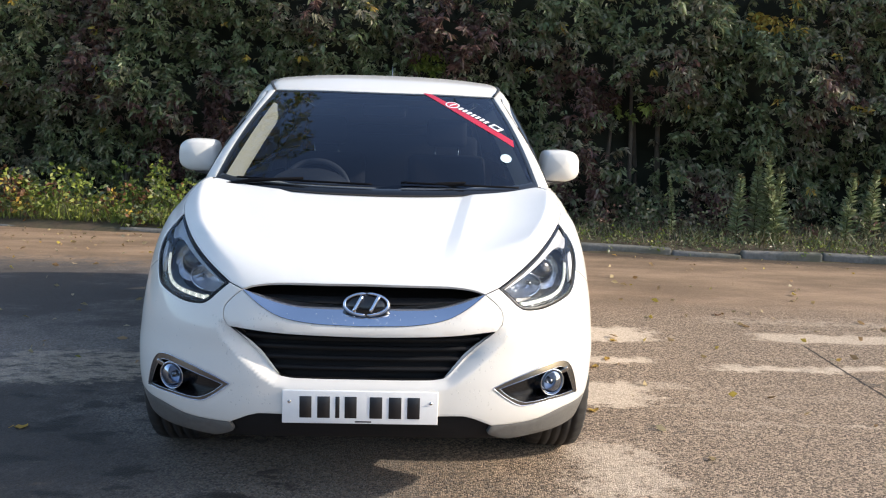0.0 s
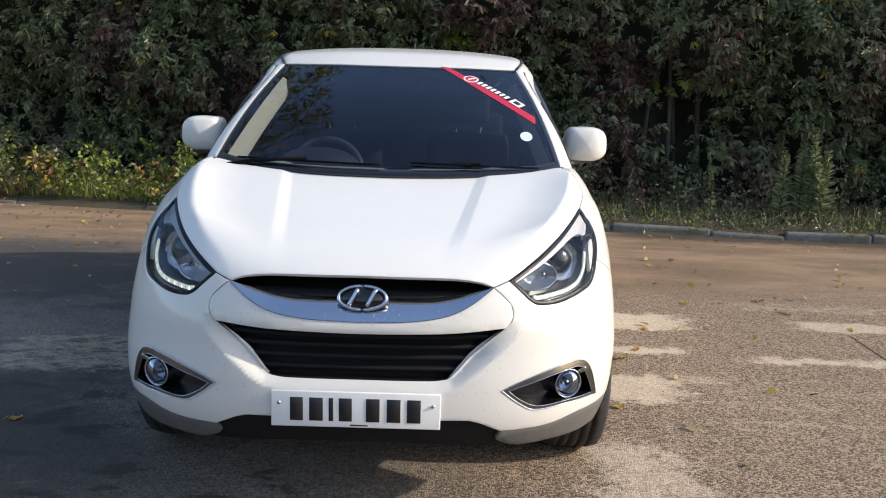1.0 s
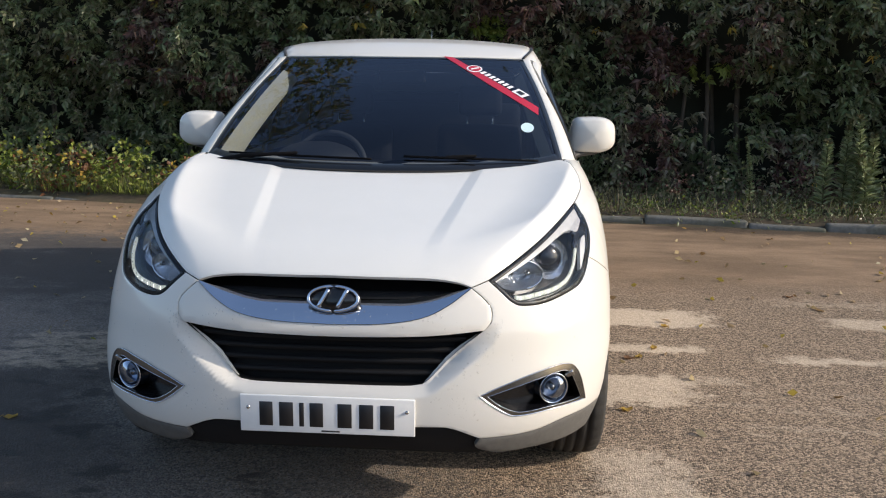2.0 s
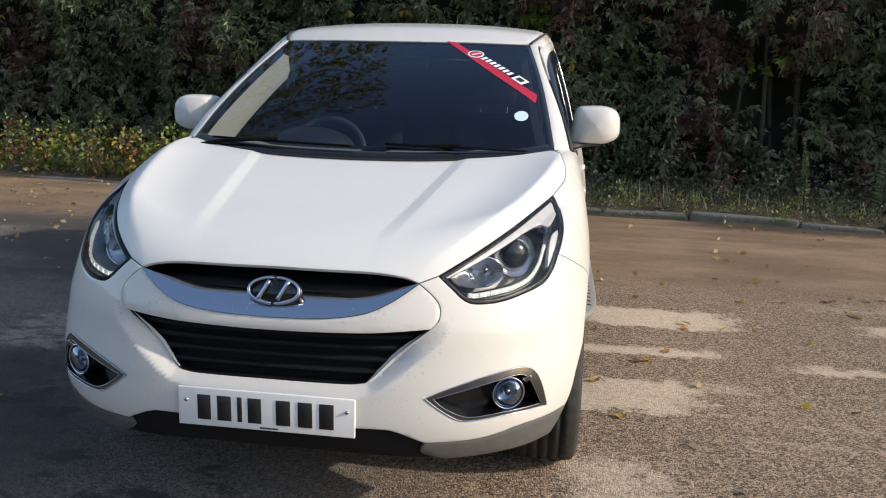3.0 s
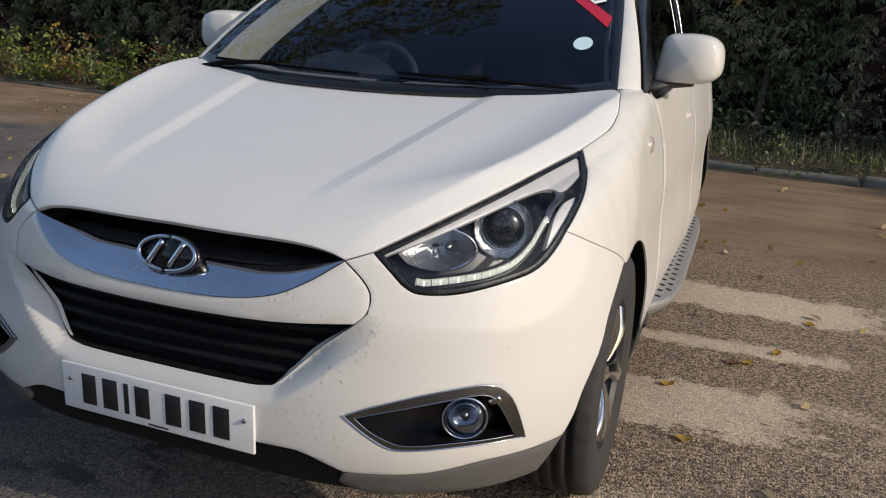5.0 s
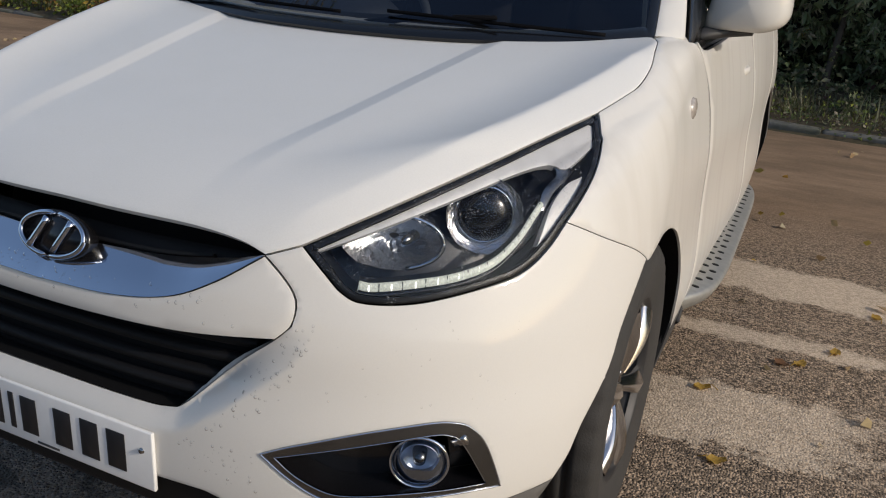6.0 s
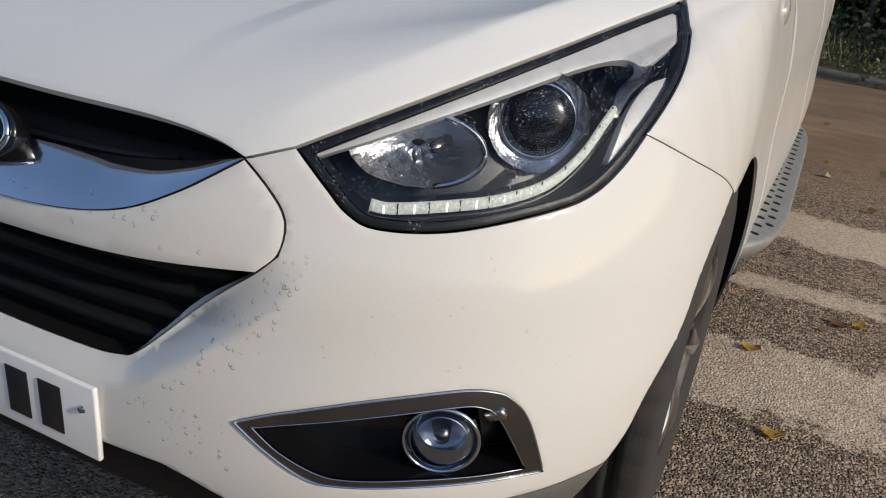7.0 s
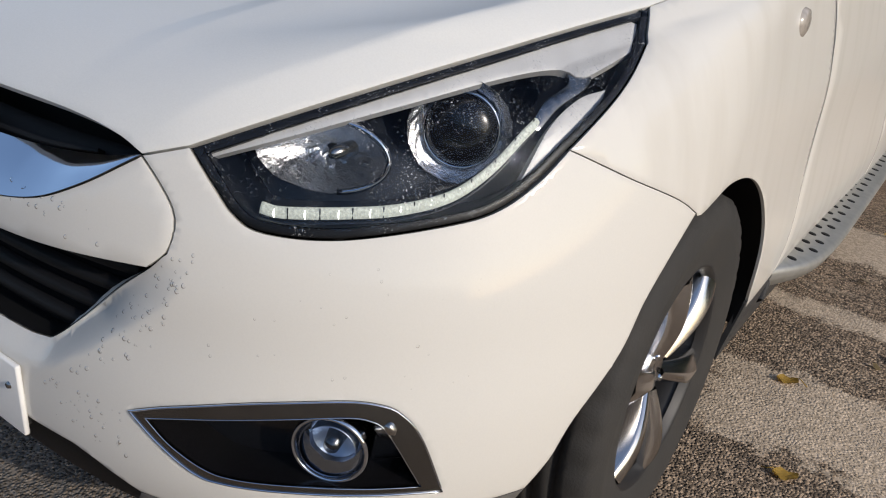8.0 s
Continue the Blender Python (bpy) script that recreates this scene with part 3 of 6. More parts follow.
def bumper_face(p):
    """The body with a soft hollow that falls towards the lower grille."""
    f = lower_body(p)
    x, z = np.abs(p[:, 0]), p[:, 2]
    near = (x < 0.60) & (z > 0.44) & (z < 0.70) & (p[:, 1] < 0.3)
    if near.any():
        q = np.stack([x[near], z[near]], 1)
        d = np.concatenate([np.sqrt(((c[:, None] - MOUTH_EDGE[None]) ** 2).sum(-1).min(1)) for c in np.array_split(q, 1 + len(q) // 4000)])
        wide = 0.032 + 0.020 * np.clip((q[:, 1] - 0.50) / 0.10, 0, 1) * np.clip((0.70 - q[:, 1]) / 0.06, 0, 1)
        k = np.clip(1 - d / wide, 0, 1)
        f[near] += (0.016 + 0.014 * np.clip((q[:, 1] - 0.50) / 0.08, 0, 1)) * k ** 1.3 * np.clip((0.700 - q[:, 1]) / 0.11, 0, 1) ** 0.9 * 1.25
    return f


BUMPER = Caster(bumper_face, (0, 1.0, 0.52), (0, -1, 0.35))
bumper_half = [MOUTH_IN, NIB[4::-1], [CORNER, LAMP_TIP], LAMP_LOW, WING_SEAM, ARCH_FRONT, SILL_LINE, NOTCH]


bumper = panel("bumper", BUMPER, closed(bumper_half, mirrored=True), PAINT, car, "white front bumper cover with rain drops", gap=0.0013, res=0.0095, hole=[fog_line, fog_line * (-1, 1, 1)])
panel("nose_bar", FRONT, closed([CHROME_LOW, NIB, MOUTH_TOP], mirrored=True), PAINT, car, gap=0.002)


def even(line, count=60):
    """The same line, resampled at even steps."""
    t = np.r_[0, np.cumsum(np.linalg.norm(np.diff(line, axis=0), axis=1))]
    return np.stack([np.interp(np.linspace(0, t[-1], count), t, line[:, i]) for i in range(3)], 1)


def both_halves(half):
    return np.vstack([(half * (-1, 1, 1))[:0:-1], half])


low_edge, low_n = FRONT.lift(FRONT.flat(both_halves(even(smooth_line(CHROME_LOW, 0.01)))))
top_edge, top_n = FRONT.lift(FRONT.flat(both_halves(even(smooth_line(CHROME_TOP, 0.01)))))
fall = np.clip(np.linalg.norm(top_edge - low_edge, axis=1) / 0.05, 0, 1)[:, None]
top_edge = top_edge + np.array((0, 0, 0.020)) * fall
bar_rows = [low_edge * (1 - k) + top_edge * k + low_n * 0.002 - top_n * (0.058 * k - 0.006 * math.sin(math.pi * k)) * fall for k in (0.0, 0.25, 0.5, 0.75, 1.0)]
bar = bridge("chrome_bar", bar_rows, CHROME, car, "curved bright chrome strip")
bridge("lower_edge", [low_edge - low_n * 0.012, bar_rows[0]], SATIN, bar)
upper = thing("upper_grille", car)
panel("backing", FRONT, closed([CHROME_TOP, GRILLE_TOP[::-1]], mirrored=True), BLACK, upper, inward=0.07, depth=0)
panel("grille_bar", FRONT, closed([[(0, 0.05, 0.786), (0.2, 0.06, 0.79), (0.30, 0.08, 0.80)], [(0.30, 0.08, 0.80), (0.30, 0.08, 0.808), (0.2, 0.06, 0.800), (0, 0.05, 0.797)]], mirrored=True), BLACK, upper, inward=0.055, depth=0.012)

lower = thing("lower_grille", car)
panel("backing", FRONT, closed([MOUTH_IN, MOUTH_TOP], mirrored=True), BLACK, lower, inward=0.075, depth=0)


def mouth_half(z):
    return 0.30 + (z - 0.535) / 0.14 * 0.138


for z in (0.543, 0.578, 0.613, 0.646):
    w = mouth_half(z) - 0.010
    xs = np.linspace(-w, w, 41)
    p, n = FRONT.lift(FRONT.flat([(x, 0.02 + 0.3 * abs(x) ** 2.6, z) for x in xs]))
    rows = []
    for dy, dz in ((0.062, 0.011), (0.049, 0.010), (0.046, 0.004), (0.048, -0.004), (0.068, -0.010), (0.072, 0.008)):
        rows.append(p * (1, 1, 0) + np.array((0, dy, z + dz)))
    bridge("slat", rows, BLACK, lower)
# Dark inner edge of the lower grille.
for mirror in (False, True):
    i, inn = FRONT.lift(FRONT.flat(even(smooth_line(MOUTH_IN, 0.006))))
    o, on = BUMPER.lift(BUMPER.flat(even(smooth_line(MOUTH_IN, 0.006))))
    bridge("grille_frame", [o - on * 0.003, i - inn * 0.08], BLACK, lower, mirror=not mirror)

for mirror in (False, True):
    panel("bumper_lip", FRONT, closed([SILL_LINE, [SILL_LINE[-1], (0.432, 0.05, 0.325), (0.47, 0.075, 0.302), (0.50, 0.09, 0.292)], [(0.50, 0.09, 0.292), (0.62, 0.142, 0.290), (0.73, 0.235, 0.285), (0.80, 0.335, 0.287)], [(0.80, 0.335, 0.287), (0.848, 0.370, 0.372)]]), GREY_PLASTIC, car, "grey plastic lower lip", gap=0.001, mirror=mirror)
panel("valance", FRONT, closed([NOTCH[::-1], [SILL_LINE[-1], (0.432, 0.05, 0.325), (0.47, 0.075, 0.302), (0.50, 0.09, 0.292)], [(0.50, 0.09, 0.292), (0.46, 0.1, 0.297)], [(0.46, 0.1, 0.297), (0.2, 0.05, 0.310), (0, 0.05, 0.312)]], mirrored=True), BLACK, car, inward=0.012, depth=0.03)


# Number plate, with bars in place of its characters.
def plate():
    ob = thing("number_plate", car, "white number plate with black characters")
    put("plate", rounded_box((0.52, 0.008, 0.115), 0.003, (-0.003, -0.002, 0.430)), PLATE, ob)
    put("plate_holder", rounded_box((0.50, 0.012, 0.10), 0.003, (-0.003, 0.006, 0.430)), DARK_PLASTIC, ob)
    for i, w in enumerate((0.040, 0.042, 0.014, 0.040, 0.042, 0.042, 0.042)):
        x = (-0.182, -0.122, -0.076, -0.032, 0.052, 0.116, 0.178)[i]
        put("character_bar", rounded_box((w, 0.002, 0.075), 0.001, (x - 0.003, -0.0065, 0.430), 1), INK, ob)
    put("maker_bar", rounded_box((0.055, 0.002, 0.005), 0.001, (0.007, -0.0065, 0.3805), 1), DARK_PLASTIC, ob)
    for x in (-0.236, 0.236):
        v, f = lathe([(-0.0095, 0.0), (-0.0095, 0.004), (-0.0055, 0.006)], "y", 12, (x - 0.003, 0, 0.448))
        put("bolt", mesh("bolt", v, f), SATIN, ob)
    return ob


plate()


# Badge: an oval ring with a plain slanted shape.
def badge():
    ob = thing("badge", car, "chrome oval badge on a black base")
    c = np.array((0.008, 0.056, 0.770))
    tilt = Matrix.Rotation(radians(-22), 3, "X")
    ang = np.linspace(0, 2 * np.pi, 49)

    def oval(a, b, d):
        return [np.array(tilt @ Vector((a * math.cos(s), d, b * math.sin(s)))) + c for s in ang]

    bridge("base", [oval(0.068, 0.034, 0.03), oval(0.081, 0.044, 0.0), oval(0.078, 0.041, -0.006), oval(0.001, 0.001, -0.007)], GLOSS_BLACK, ob)
    v, f = sweep(oval(0.073, 0.037, -0.009), 0.005, 8, False)
    put("ring", mesh("ring", v, f), CHROME, ob)
    for dx, lean in ((-0.028, 0.014), (0.028, 0.014)):
        line = [np.array(tilt @ Vector((dx + lean * k, -0.012, 0.027 * k))) + c for k in np.linspace(-1, 1, 7)]
        v, f = sweep(line, 0.007, 8)
        put("stroke", mesh("stroke", v, f), CHROME, ob)


badge()


# ---- headlights ----
DEEP = np.array((-0.45, 0.85, -0.27))


def inset_line(caster, line, by):
    p, n = caster.lift(shrunk(caster.flat(line), by)[0])
    return p


def on_front(points, step=0.008):
    return FRONT.lift(FRONT.flat(smooth_line(points, step)))


LED_LINE = [(0.552, 0.146, 0.768), (0.575, 0.158, 0.765), (0.632, 0.202, 0.770), (0.679, 0.246, 0.777), (0.718, 0.296, 0.793), (0.742, 0.342, 0.823), (0.752, 0.385, 0.856), (0.758, 0.412, 0.874)]


def headlight(mirror):
    ob = thing("headlight", car, "clear headlight with projector lamp and lit white strip")
    s = -1 if mirror else 1
    flip = np.array((s, 1, 1))
    line = closed([LAMP_UP, [LAMP_TOP, LAMP_KINK], [LAMP_KINK, (0.806, 0.544, 0.907), SEAM], LAMP_LOW[::-1]], 0.006)
    lens = panel("lens", FRONT, line, LENS, ob, "clear plastic lens with droplets", gap=0.003, depth=0.0, mirror=mirror, res=0.012)
    lens.visible_shadow = False
    inner = inset_line(FRONT, line, 0.014)
    panel("seal", FRONT, line, SEAL, ob, gap=0.002, hole=inner, inward=0.003, depth=0.02, mirror=mirror, res=0.01)
    wall, wn_ = FRONT.lift(FRONT.flat(np.vstack([inner, inner[:1]])))
    bridge("housing_wall", [(wall - wn_ * 0.004) * flip, (wall + DEEP * 0.126) * flip], LAMP_BASE, ob)
    panel("housing", FRONT, line, LAMP_BASE, ob, gap=0.0, sink=DEEP * 0.125, depth=0.0, mirror=mirror, res=0.014)
    low = [(0.479, 0.136, 0.812), (0.546, 0.196, 0.843), (0.627, 0.299, 0.882), (0.699, 0.427, 0.917), (0.741, 0.492, 0.928), (0.766, 0.51, 0.921), (0.787, 0.60, 0.948)]
    up = [(0.787, 0.60, 0.948), (0.778, 0.635, 0.974), (0.762, 0.64, 0.98), (0.724, 0.565, 0.963), (0.668, 0.445, 0.932), (0.602, 0.312, 0.895), (0.528, 0.20, 0.853), (0.483, 0.140, 0.823), (0.479, 0.136, 0.812)]
    panel("upper_reflector", FRONT, closed([low, up]), SILVER, ob, "pale silver upper strip", sink=DEEP * 0.012, depth=0.012, mirror=mirror, res=0.012)
    panel("side_reflector", FRONT, closed([[(0.793, 0.522, 0.908), (0.776, 0.480, 0.898), (0.768, 0.425, 0.868), (0.768, 0.372, 0.812)], [(0.768, 0.372, 0.812), (0.784, 0.43, 0.845), (0.794, 0.50, 0.89), (0.793, 0.522, 0.908)]]), SILVER, ob, sink=DEEP * 0.012, depth=0.012, mirror=mirror, res=0.01)
    blade = [(0.741, 0.498, 0.930), (0.756, 0.486, 0.914), (0.748, 0.44, 0.894), (0.752, 0.405, 0.868)]
    panel("side_blade", FRONT, closed([blade, [blade[-1], (0.762, 0.41, 0.866), (0.765, 0.45, 0.89), (0.778, 0.50, 0.912), (0.768, 0.52, 0.925), blade[0]]]), SATIN, ob, sink=DEEP * 0.016, depth=0.012, mirror=mirror, res=0.01)
    p, n = on_front(LED_LINE, 0.004)
    p = (p + DEEP * 0.022) * flip
    v, f = sweep(p, 0.0085, 10, flat=(0.6, 1.0))
    put("light_strip", mesh("light_strip", v, f), LED, ob, "lit white daytime light strip")
    for i in range(5, len(p) - 3, 9):
        v, f = sweep(np.array([p[i]] * 3) + np.array(((0, -0.0045, -0.006), (0, -0.006, 0), (0, -0.0045, 0.006))), [0.0006, 0.0015, 0.0006], 8)
        put("light_cell", mesh("light_cell", v, f), LED_DOT, ob)
        v, f = sweep(np.array([p[i + 4 if i + 4 < len(p) else -1]] * 2) + np.array(((0, -0.0055, -0.0085), (0, -0.0055, 0.0085))), 0.0009, 6)
        put("cell_rib", mesh("cell_rib", v, f), LAMP_BASE, ob)
    shelf, _ = on_front(LED_LINE, 0.01)
    rows = [(shelf + DEEP * d + np.array((0, 0, dz))) * flip for d, dz in ((0.012, -0.012), (0.014, -0.007), (0.045, -0.004), (0.07, 0.012))]
    bridge("trough", rows, LAMP_BASE, ob, mirror=False)

    # Reflector bowls and the projector lens, turned on an axis that looks ahead.
    turn3 = Matrix.Rotation(radians(26 * s), 3, "Z") @ Matrix.Rotation(radians(-6), 3, "X")

    def bowl(name, centre, radius, depth, mat, squash=1.0, start=0.25):
        """A reflector of many small tilted facets."""
        look_at = turn3
        rows = []
        for k in np.linspace(start, 1, 9):
            r, d = radius * k, depth * (1 - k * k)
            rows.append([np.array(look_at @ Vector((r * math.cos(a), d, squash * r * math.sin(a)))) + centre for a in np.linspace(0, 2 * np.pi, 41)])
        facets = bridge(name, rows, mat, ob)
        facet_rng = np.random.default_rng(11)
        for vert in facets.data.vertices:
            vert.co += Vector(facet_rng.normal(0, 0.0007, 3))
        facets.data.polygons.foreach_set("use_smooth", [False] * len(facets.data.polygons))
        return facets

    main = (np.array((0.690, 0.334, 0.860)) + DEEP * 0.066) * flip
    bowl("projector_bowl", main, 0.068, 0.036, LAMP_BOWL, 1.0, 0.5)
    ball = []
    for k in np.linspace(0, 1, 8):
        r = 0.046 * math.sin(k * math.pi / 2)
        d = -0.022 * math.cos(k * math.pi / 2) + 0.012
        ball.append([main + np.array(turn3 @ Vector((r * math.cos(a), d, r * math.sin(a)))) for a in np.linspace(0, 2 * np.pi, 33)])
    bridge("projector_lens", ball, GLOSS_BLACK, ob, "dark glass projector lens")
    ring = [main + np.array(turn3 @ Vector((0.049 * math.cos(a), 0.012, 0.049 * math.sin(a)))) for a in np.linspace(0, 2 * np.pi, 41)]
    v, f = sweep(ring, 0.003, 8, False)
    put("projector_ring", mesh("projector_ring", v, f), CHROME, ob)
    second = (np.array((0.580, 0.205, 0.828)) + DEEP * 0.055) * flip
    bowl("high_beam_bowl", second, 0.086, 0.05, LAMP_BOWL, 0.56, 0.10)
    bulb = (np.array((0.600, 0.222, 0.834)) + DEEP * 0.04) * flip
    v, f = lathe([(-0.02, 0.0), (-0.018, 0.006), (0.0, 0.010), (0.02, 0.010)], "y", 16, bulb)
    put("bulb", mesh("bulb", v, f), SATIN, ob)
    edge = [second + np.array(turn3 @ Vector((0.083 * math.cos(a), -0.002, 0.046 * math.sin(a)))) for a in np.linspace(-1.3, 1.5, 24)]
    if mirror:
        edge = [second + np.array(turn3 @ Vector((-0.083 * math.cos(a), -0.002, 0.046 * math.sin(a)))) for a in np.linspace(-1.3, 1.5, 24)]
    v, f = sweep(edge, 0.004, 6)
    put("bowl_edge", mesh("bowl_edge", v, f), CHROME, ob)
    for dx, hgt in ((-0.052, 0.03), (-0.064, 0.022)):
        blade_line = [main + np.array((s * (dx - 0.006 * k * k), -0.01, hgt * k)) for k in np.linspace(-1, 1, 9)]
        v, f = sweep(blade_line, 0.004, 6)
        put("chrome_fin", mesh("chrome_fin", v, f), REFLECTOR, ob)
    return ob


headlight(False)
headlight(True)


# ---- fog lamps ----
def fog_lamp(mirror):
    ob = thing("fog_lamp", car, "round fog lamp in a black recess with chrome rim")
    flip = np.array((-1 if mirror else 1, 1, 1))
    inner_up = [(0.466, 0.045, 0.488), (0.522, 0.07, 0.504), (0.603, 0.115, 0.522), (0.675, 0.168, 0.533), (0.704, 0.192, 0.529), (0.722, 0.206, 0.510), (0.757, 0.235, 0.429)]
    inner_low = [(0.757, 0.235, 0.429), (0.73, 0.19, 0.430), (0.658, 0.13, 0.432), (0.58, 0.085, 0.430), (0.545, 0.068, 0.436), (0.50, 0.052, 0.460), (0.466, 0.045, 0.488)]
    inner = closed([inner_up, inner_low])
    panel("rim", FRONT, fog_line, RIM_CHROME, ob, "dark chrome rim", gap=0.001, hole=inner, inward=-0.001, depth=0.02, mirror=mirror, res=0.007, soft=0)
    panel("recess", FRONT, fog_line, GLOSS_BLACK, ob, sink=(-0.02, 0.06, 0), depth=0, mirror=mirror, res=0.014)
    o, on = FRONT.lift(FRONT.flat(np.vstack([inner, inner[:1]])))
    bridge("recess_wall", [o - on * 0.004, o + np.array((-0.02, 0.06, 0))], GLOSS_BLACK, ob, mirror=mirror)
    c = (np.array((0.664, 0.170, 0.480))) * flip
    for edge_line, out_by in ((fog_line, 0.0015), (inner, 0.001)):
        q, qn = FRONT.lift(FRONT.flat(np.vstack([edge_line, edge_line[:1]])))
        v, f = sweep((q + qn * out_by) * flip, 0.0016 if edge_line is fog_line else 0.0009, 6, False)
        put("bright_edge", mesh("bright_edge", v, f), CHROME, ob)
    lamp_pose = pose(c[0], c[1], c[2], 0, 0, flip[0] * 24)
    lamp_parts = [("bezel", [(0.05, 0.047), (-0.010, 0.0505), (-0.016, 0.0495), (-0.0175, 0.047), (-0.015, 0.0445), (-0.008, 0.044)], CHROME, "thin chrome ring"),
                  ("lens", [(-0.009, 0.0445), (-0.021, 0.036), (-0.029, 0.022), (-0.032, 0.0)], FOG_LENS, "domed clear lens"),
                  ("reflector", [(-0.006, 0.0435), (0.006, 0.038), (0.022, 0.024), (0.027, 0.0)], FOG_BOWL, ""),
                  ("inner_ring", [(-0.011, 0.034), (-0.013, 0.0335), (-0.011, 0.0325), (0.012, 0.031)], FOG_BOWL, ""),
                  ("bulb_shield", [(-0.010, 0.0), (-0.008, 0.010), (0.02, 0.013)], RIM_CHROME, "")]
    for part_name, profile, mat, words in lamp_parts:
        v, f = lathe(profile, "y", 44)
        o = put(part_name, mesh(part_name, v, f), mat, ob, words)
        o.matrix_basis = lamp_pose
        o.visible_shadow = part_name != "lens"
    for dx, dz, w, h, tilt_ in ((-0.062, -0.045, 0.055, 0.03, 24), (0.056, 0.035, 0.03, 0.02, 30)):
        k = put("bracket", rounded_box((w, 0.02, h), 0.006), SATIN, ob)
        k.matrix_basis = pose(c[0] + flip[0] * dx, c[1] + 0.035, c[2] + dz, 20, flip[0] * -tilt_, 0)
    return ob


fog_lamp(False)
fog_lamp(True)

# ---- wings, doors and sides ----
for mirror in (False, True):
    wing = closed([[LAMP_KINK, LAMP_TOP], BONNET_SIDE[:-1], [BONNET_SIDE[-2], (0.765, 1.25, 1.10), (0.81, 1.36, 1.09)], [(0.81, 1.36, 1.09), (0.88, 1.43, 0.95), (0.905, 1.45, 0.7), (0.89, 1.42, 0.36)], [(0.89, 1.42, 0.36), (0.885, 1.25, 0.34)], [(0.885, 1.25, 0.34)] + [arch_point(d) for d in (10, 30, 50, 70, 90, 108)] + [WING_SEAM[-1]], WING_SEAM[::-1], [SEAM, (0.806, 0.544, 0.907), LAMP_KINK]])
    panel("wing", FRONT, wing, SIDE_PAINT, car, gap=0.0007, mirror=mirror, res=0.018, depth=0.006, soft=0.0006)
    s = -1 if mirror else 1
    v, f = lathe([(0.0, 0.022), (0.008, 0.020), (0.012, 0.012), (0.013, 0.0)], "x", 24)
    v = v * (s, 1.7, 1.3) + np.array((s * 0.874, 1.15, 0.955))
    put("side_repeater", mesh("side_repeater", v, f), REPEATER, car, "small clear side repeater lamp")
    front_door = closed([[(0.81, 1.37, 1.085), (0.85, 1.46, 1.07), (0.84, 2.0, 1.075), (0.84, 2.47, 1.085)], [(0.84, 2.47, 1.085), (0.9, 2.49, 0.8), (0.9, 2.48, 0.36)], [(0.9, 2.48, 0.36), (0.9, 1.43, 0.36)], [(0.9, 1.43, 0.36), (0.905, 1.46, 0.7), (0.88, 1.44, 0.95), (0.81, 1.37, 1.085)]])
    rear_door = closed([[(0.84, 2.475, 1.085), (0.83, 3.0, 1.10), (0.81, 3.42, 1.14)], [(0.81, 3.42, 1.14), (0.87, 3.36, 0.85), (0.88, 3.10, 0.60), (0.9, 3.02, 0.36)], [(0.9, 3.02, 0.36), (0.9, 2.485, 0.36)], [(0.9, 2.485, 0.36), (0.9, 2.495, 0.8), (0.84, 2.475, 1.085)]])
    quarter = closed([[(0.81, 3.425, 1.14), (0.75, 3.9, 1.17), (0.66, 4.2, 1.16)], [(0.66, 4.2, 1.16), (0.72, 4.27, 0.8), (0.75, 4.25, 0.45)], [(0.75, 4.25, 0.45), (0.85, 3.88, 0.36)], [(0.85, 3.88, 0.36), (0.87, 3.84, 0.53), (0.87, 3.72, 0.68), (0.88, 3.52, 0.745), (0.88, 3.30, 0.70), (0.9, 3.16, 0.55), (0.9, 3.03, 0.36)], [(0.9, 3.03, 0.36), (0.88, 3.11, 0.60), (0.87, 3.37, 0.85), (0.81, 3.425, 1.14)]])
    for name, line in (("door", front_door), ("door", rear_door), ("rear_wing", quarter)):
        d = panel(name, SIDE, line, SIDE_PAINT, car, gap=0.0006, mirror=mirror, res=0.03, depth=0.02, soft=0.0005)
        if name == "door":
            y0 = 2.26 if line is front_door else 3.2
            line2 = [(s * (0.873 + 0.03 * math.sin(math.pi * k)), y0 + 0.2 * (k - 0.5), 0.945 + 0.012 * k) for k in np.linspace(0, 1, 12)]
            v, f = sweep(line2, 0.012, 8, flat=(0.8, 1.1))
            put("handle", mesh("handle", v, f), PAINT, d)
    sill = closed([[(0.9, 1.24, 0.36), (0.9, 3.05, 0.36)], [(0.9, 3.05, 0.36), (0.86, 3.05, 0.22)], [(0.86, 3.05, 0.22), (0.86, 1.24, 0.22)], [(0.86, 1.24, 0.22), (0.9, 1.24, 0.36)]])
    panel("sill", SIDE, sill, DARK_PLASTIC, car, mirror=mirror, res=0.05)
    # Side windows and pillars.
    win_a = closed([[(0.80, 1.44, 1.10), (0.70, 1.78, 1.36), (0.66, 2.06, 1.525), (0.65, 2.2, 1.555)], [(0.65, 2.2, 1.555), (0.64, 2.5, 1.58)], [(0.64, 2.5, 1.58), (0.82, 2.46, 1.10)], [(0.82, 2.46, 1.10), (0.80, 1.44, 1.10)]])
    win_b = closed([[(0.64, 2.57, 1.58), (0.62, 3.0, 1.585), (0.62, 3.3, 1.56)], [(0.62, 3.3, 1.56), (0.79, 3.40, 1.17)], [(0.79, 3.40, 1.17), (0.82, 2.53, 1.11)], [(0.82, 2.53, 1.11), (0.64, 2.57, 1.58)]])
    win_c = closed([[(0.62, 3.37, 1.555), (0.62, 3.6, 1.53), (0.66, 3.85, 1.40)], [(0.66, 3.85, 1.40), (0.78, 3.47, 1.19)], [(0.78, 3.47, 1.19), (0.62, 3.37, 1.555)]])
    sides = Caster(greenhouse, (0, 2.5, 1.2), (1, 0, 0))
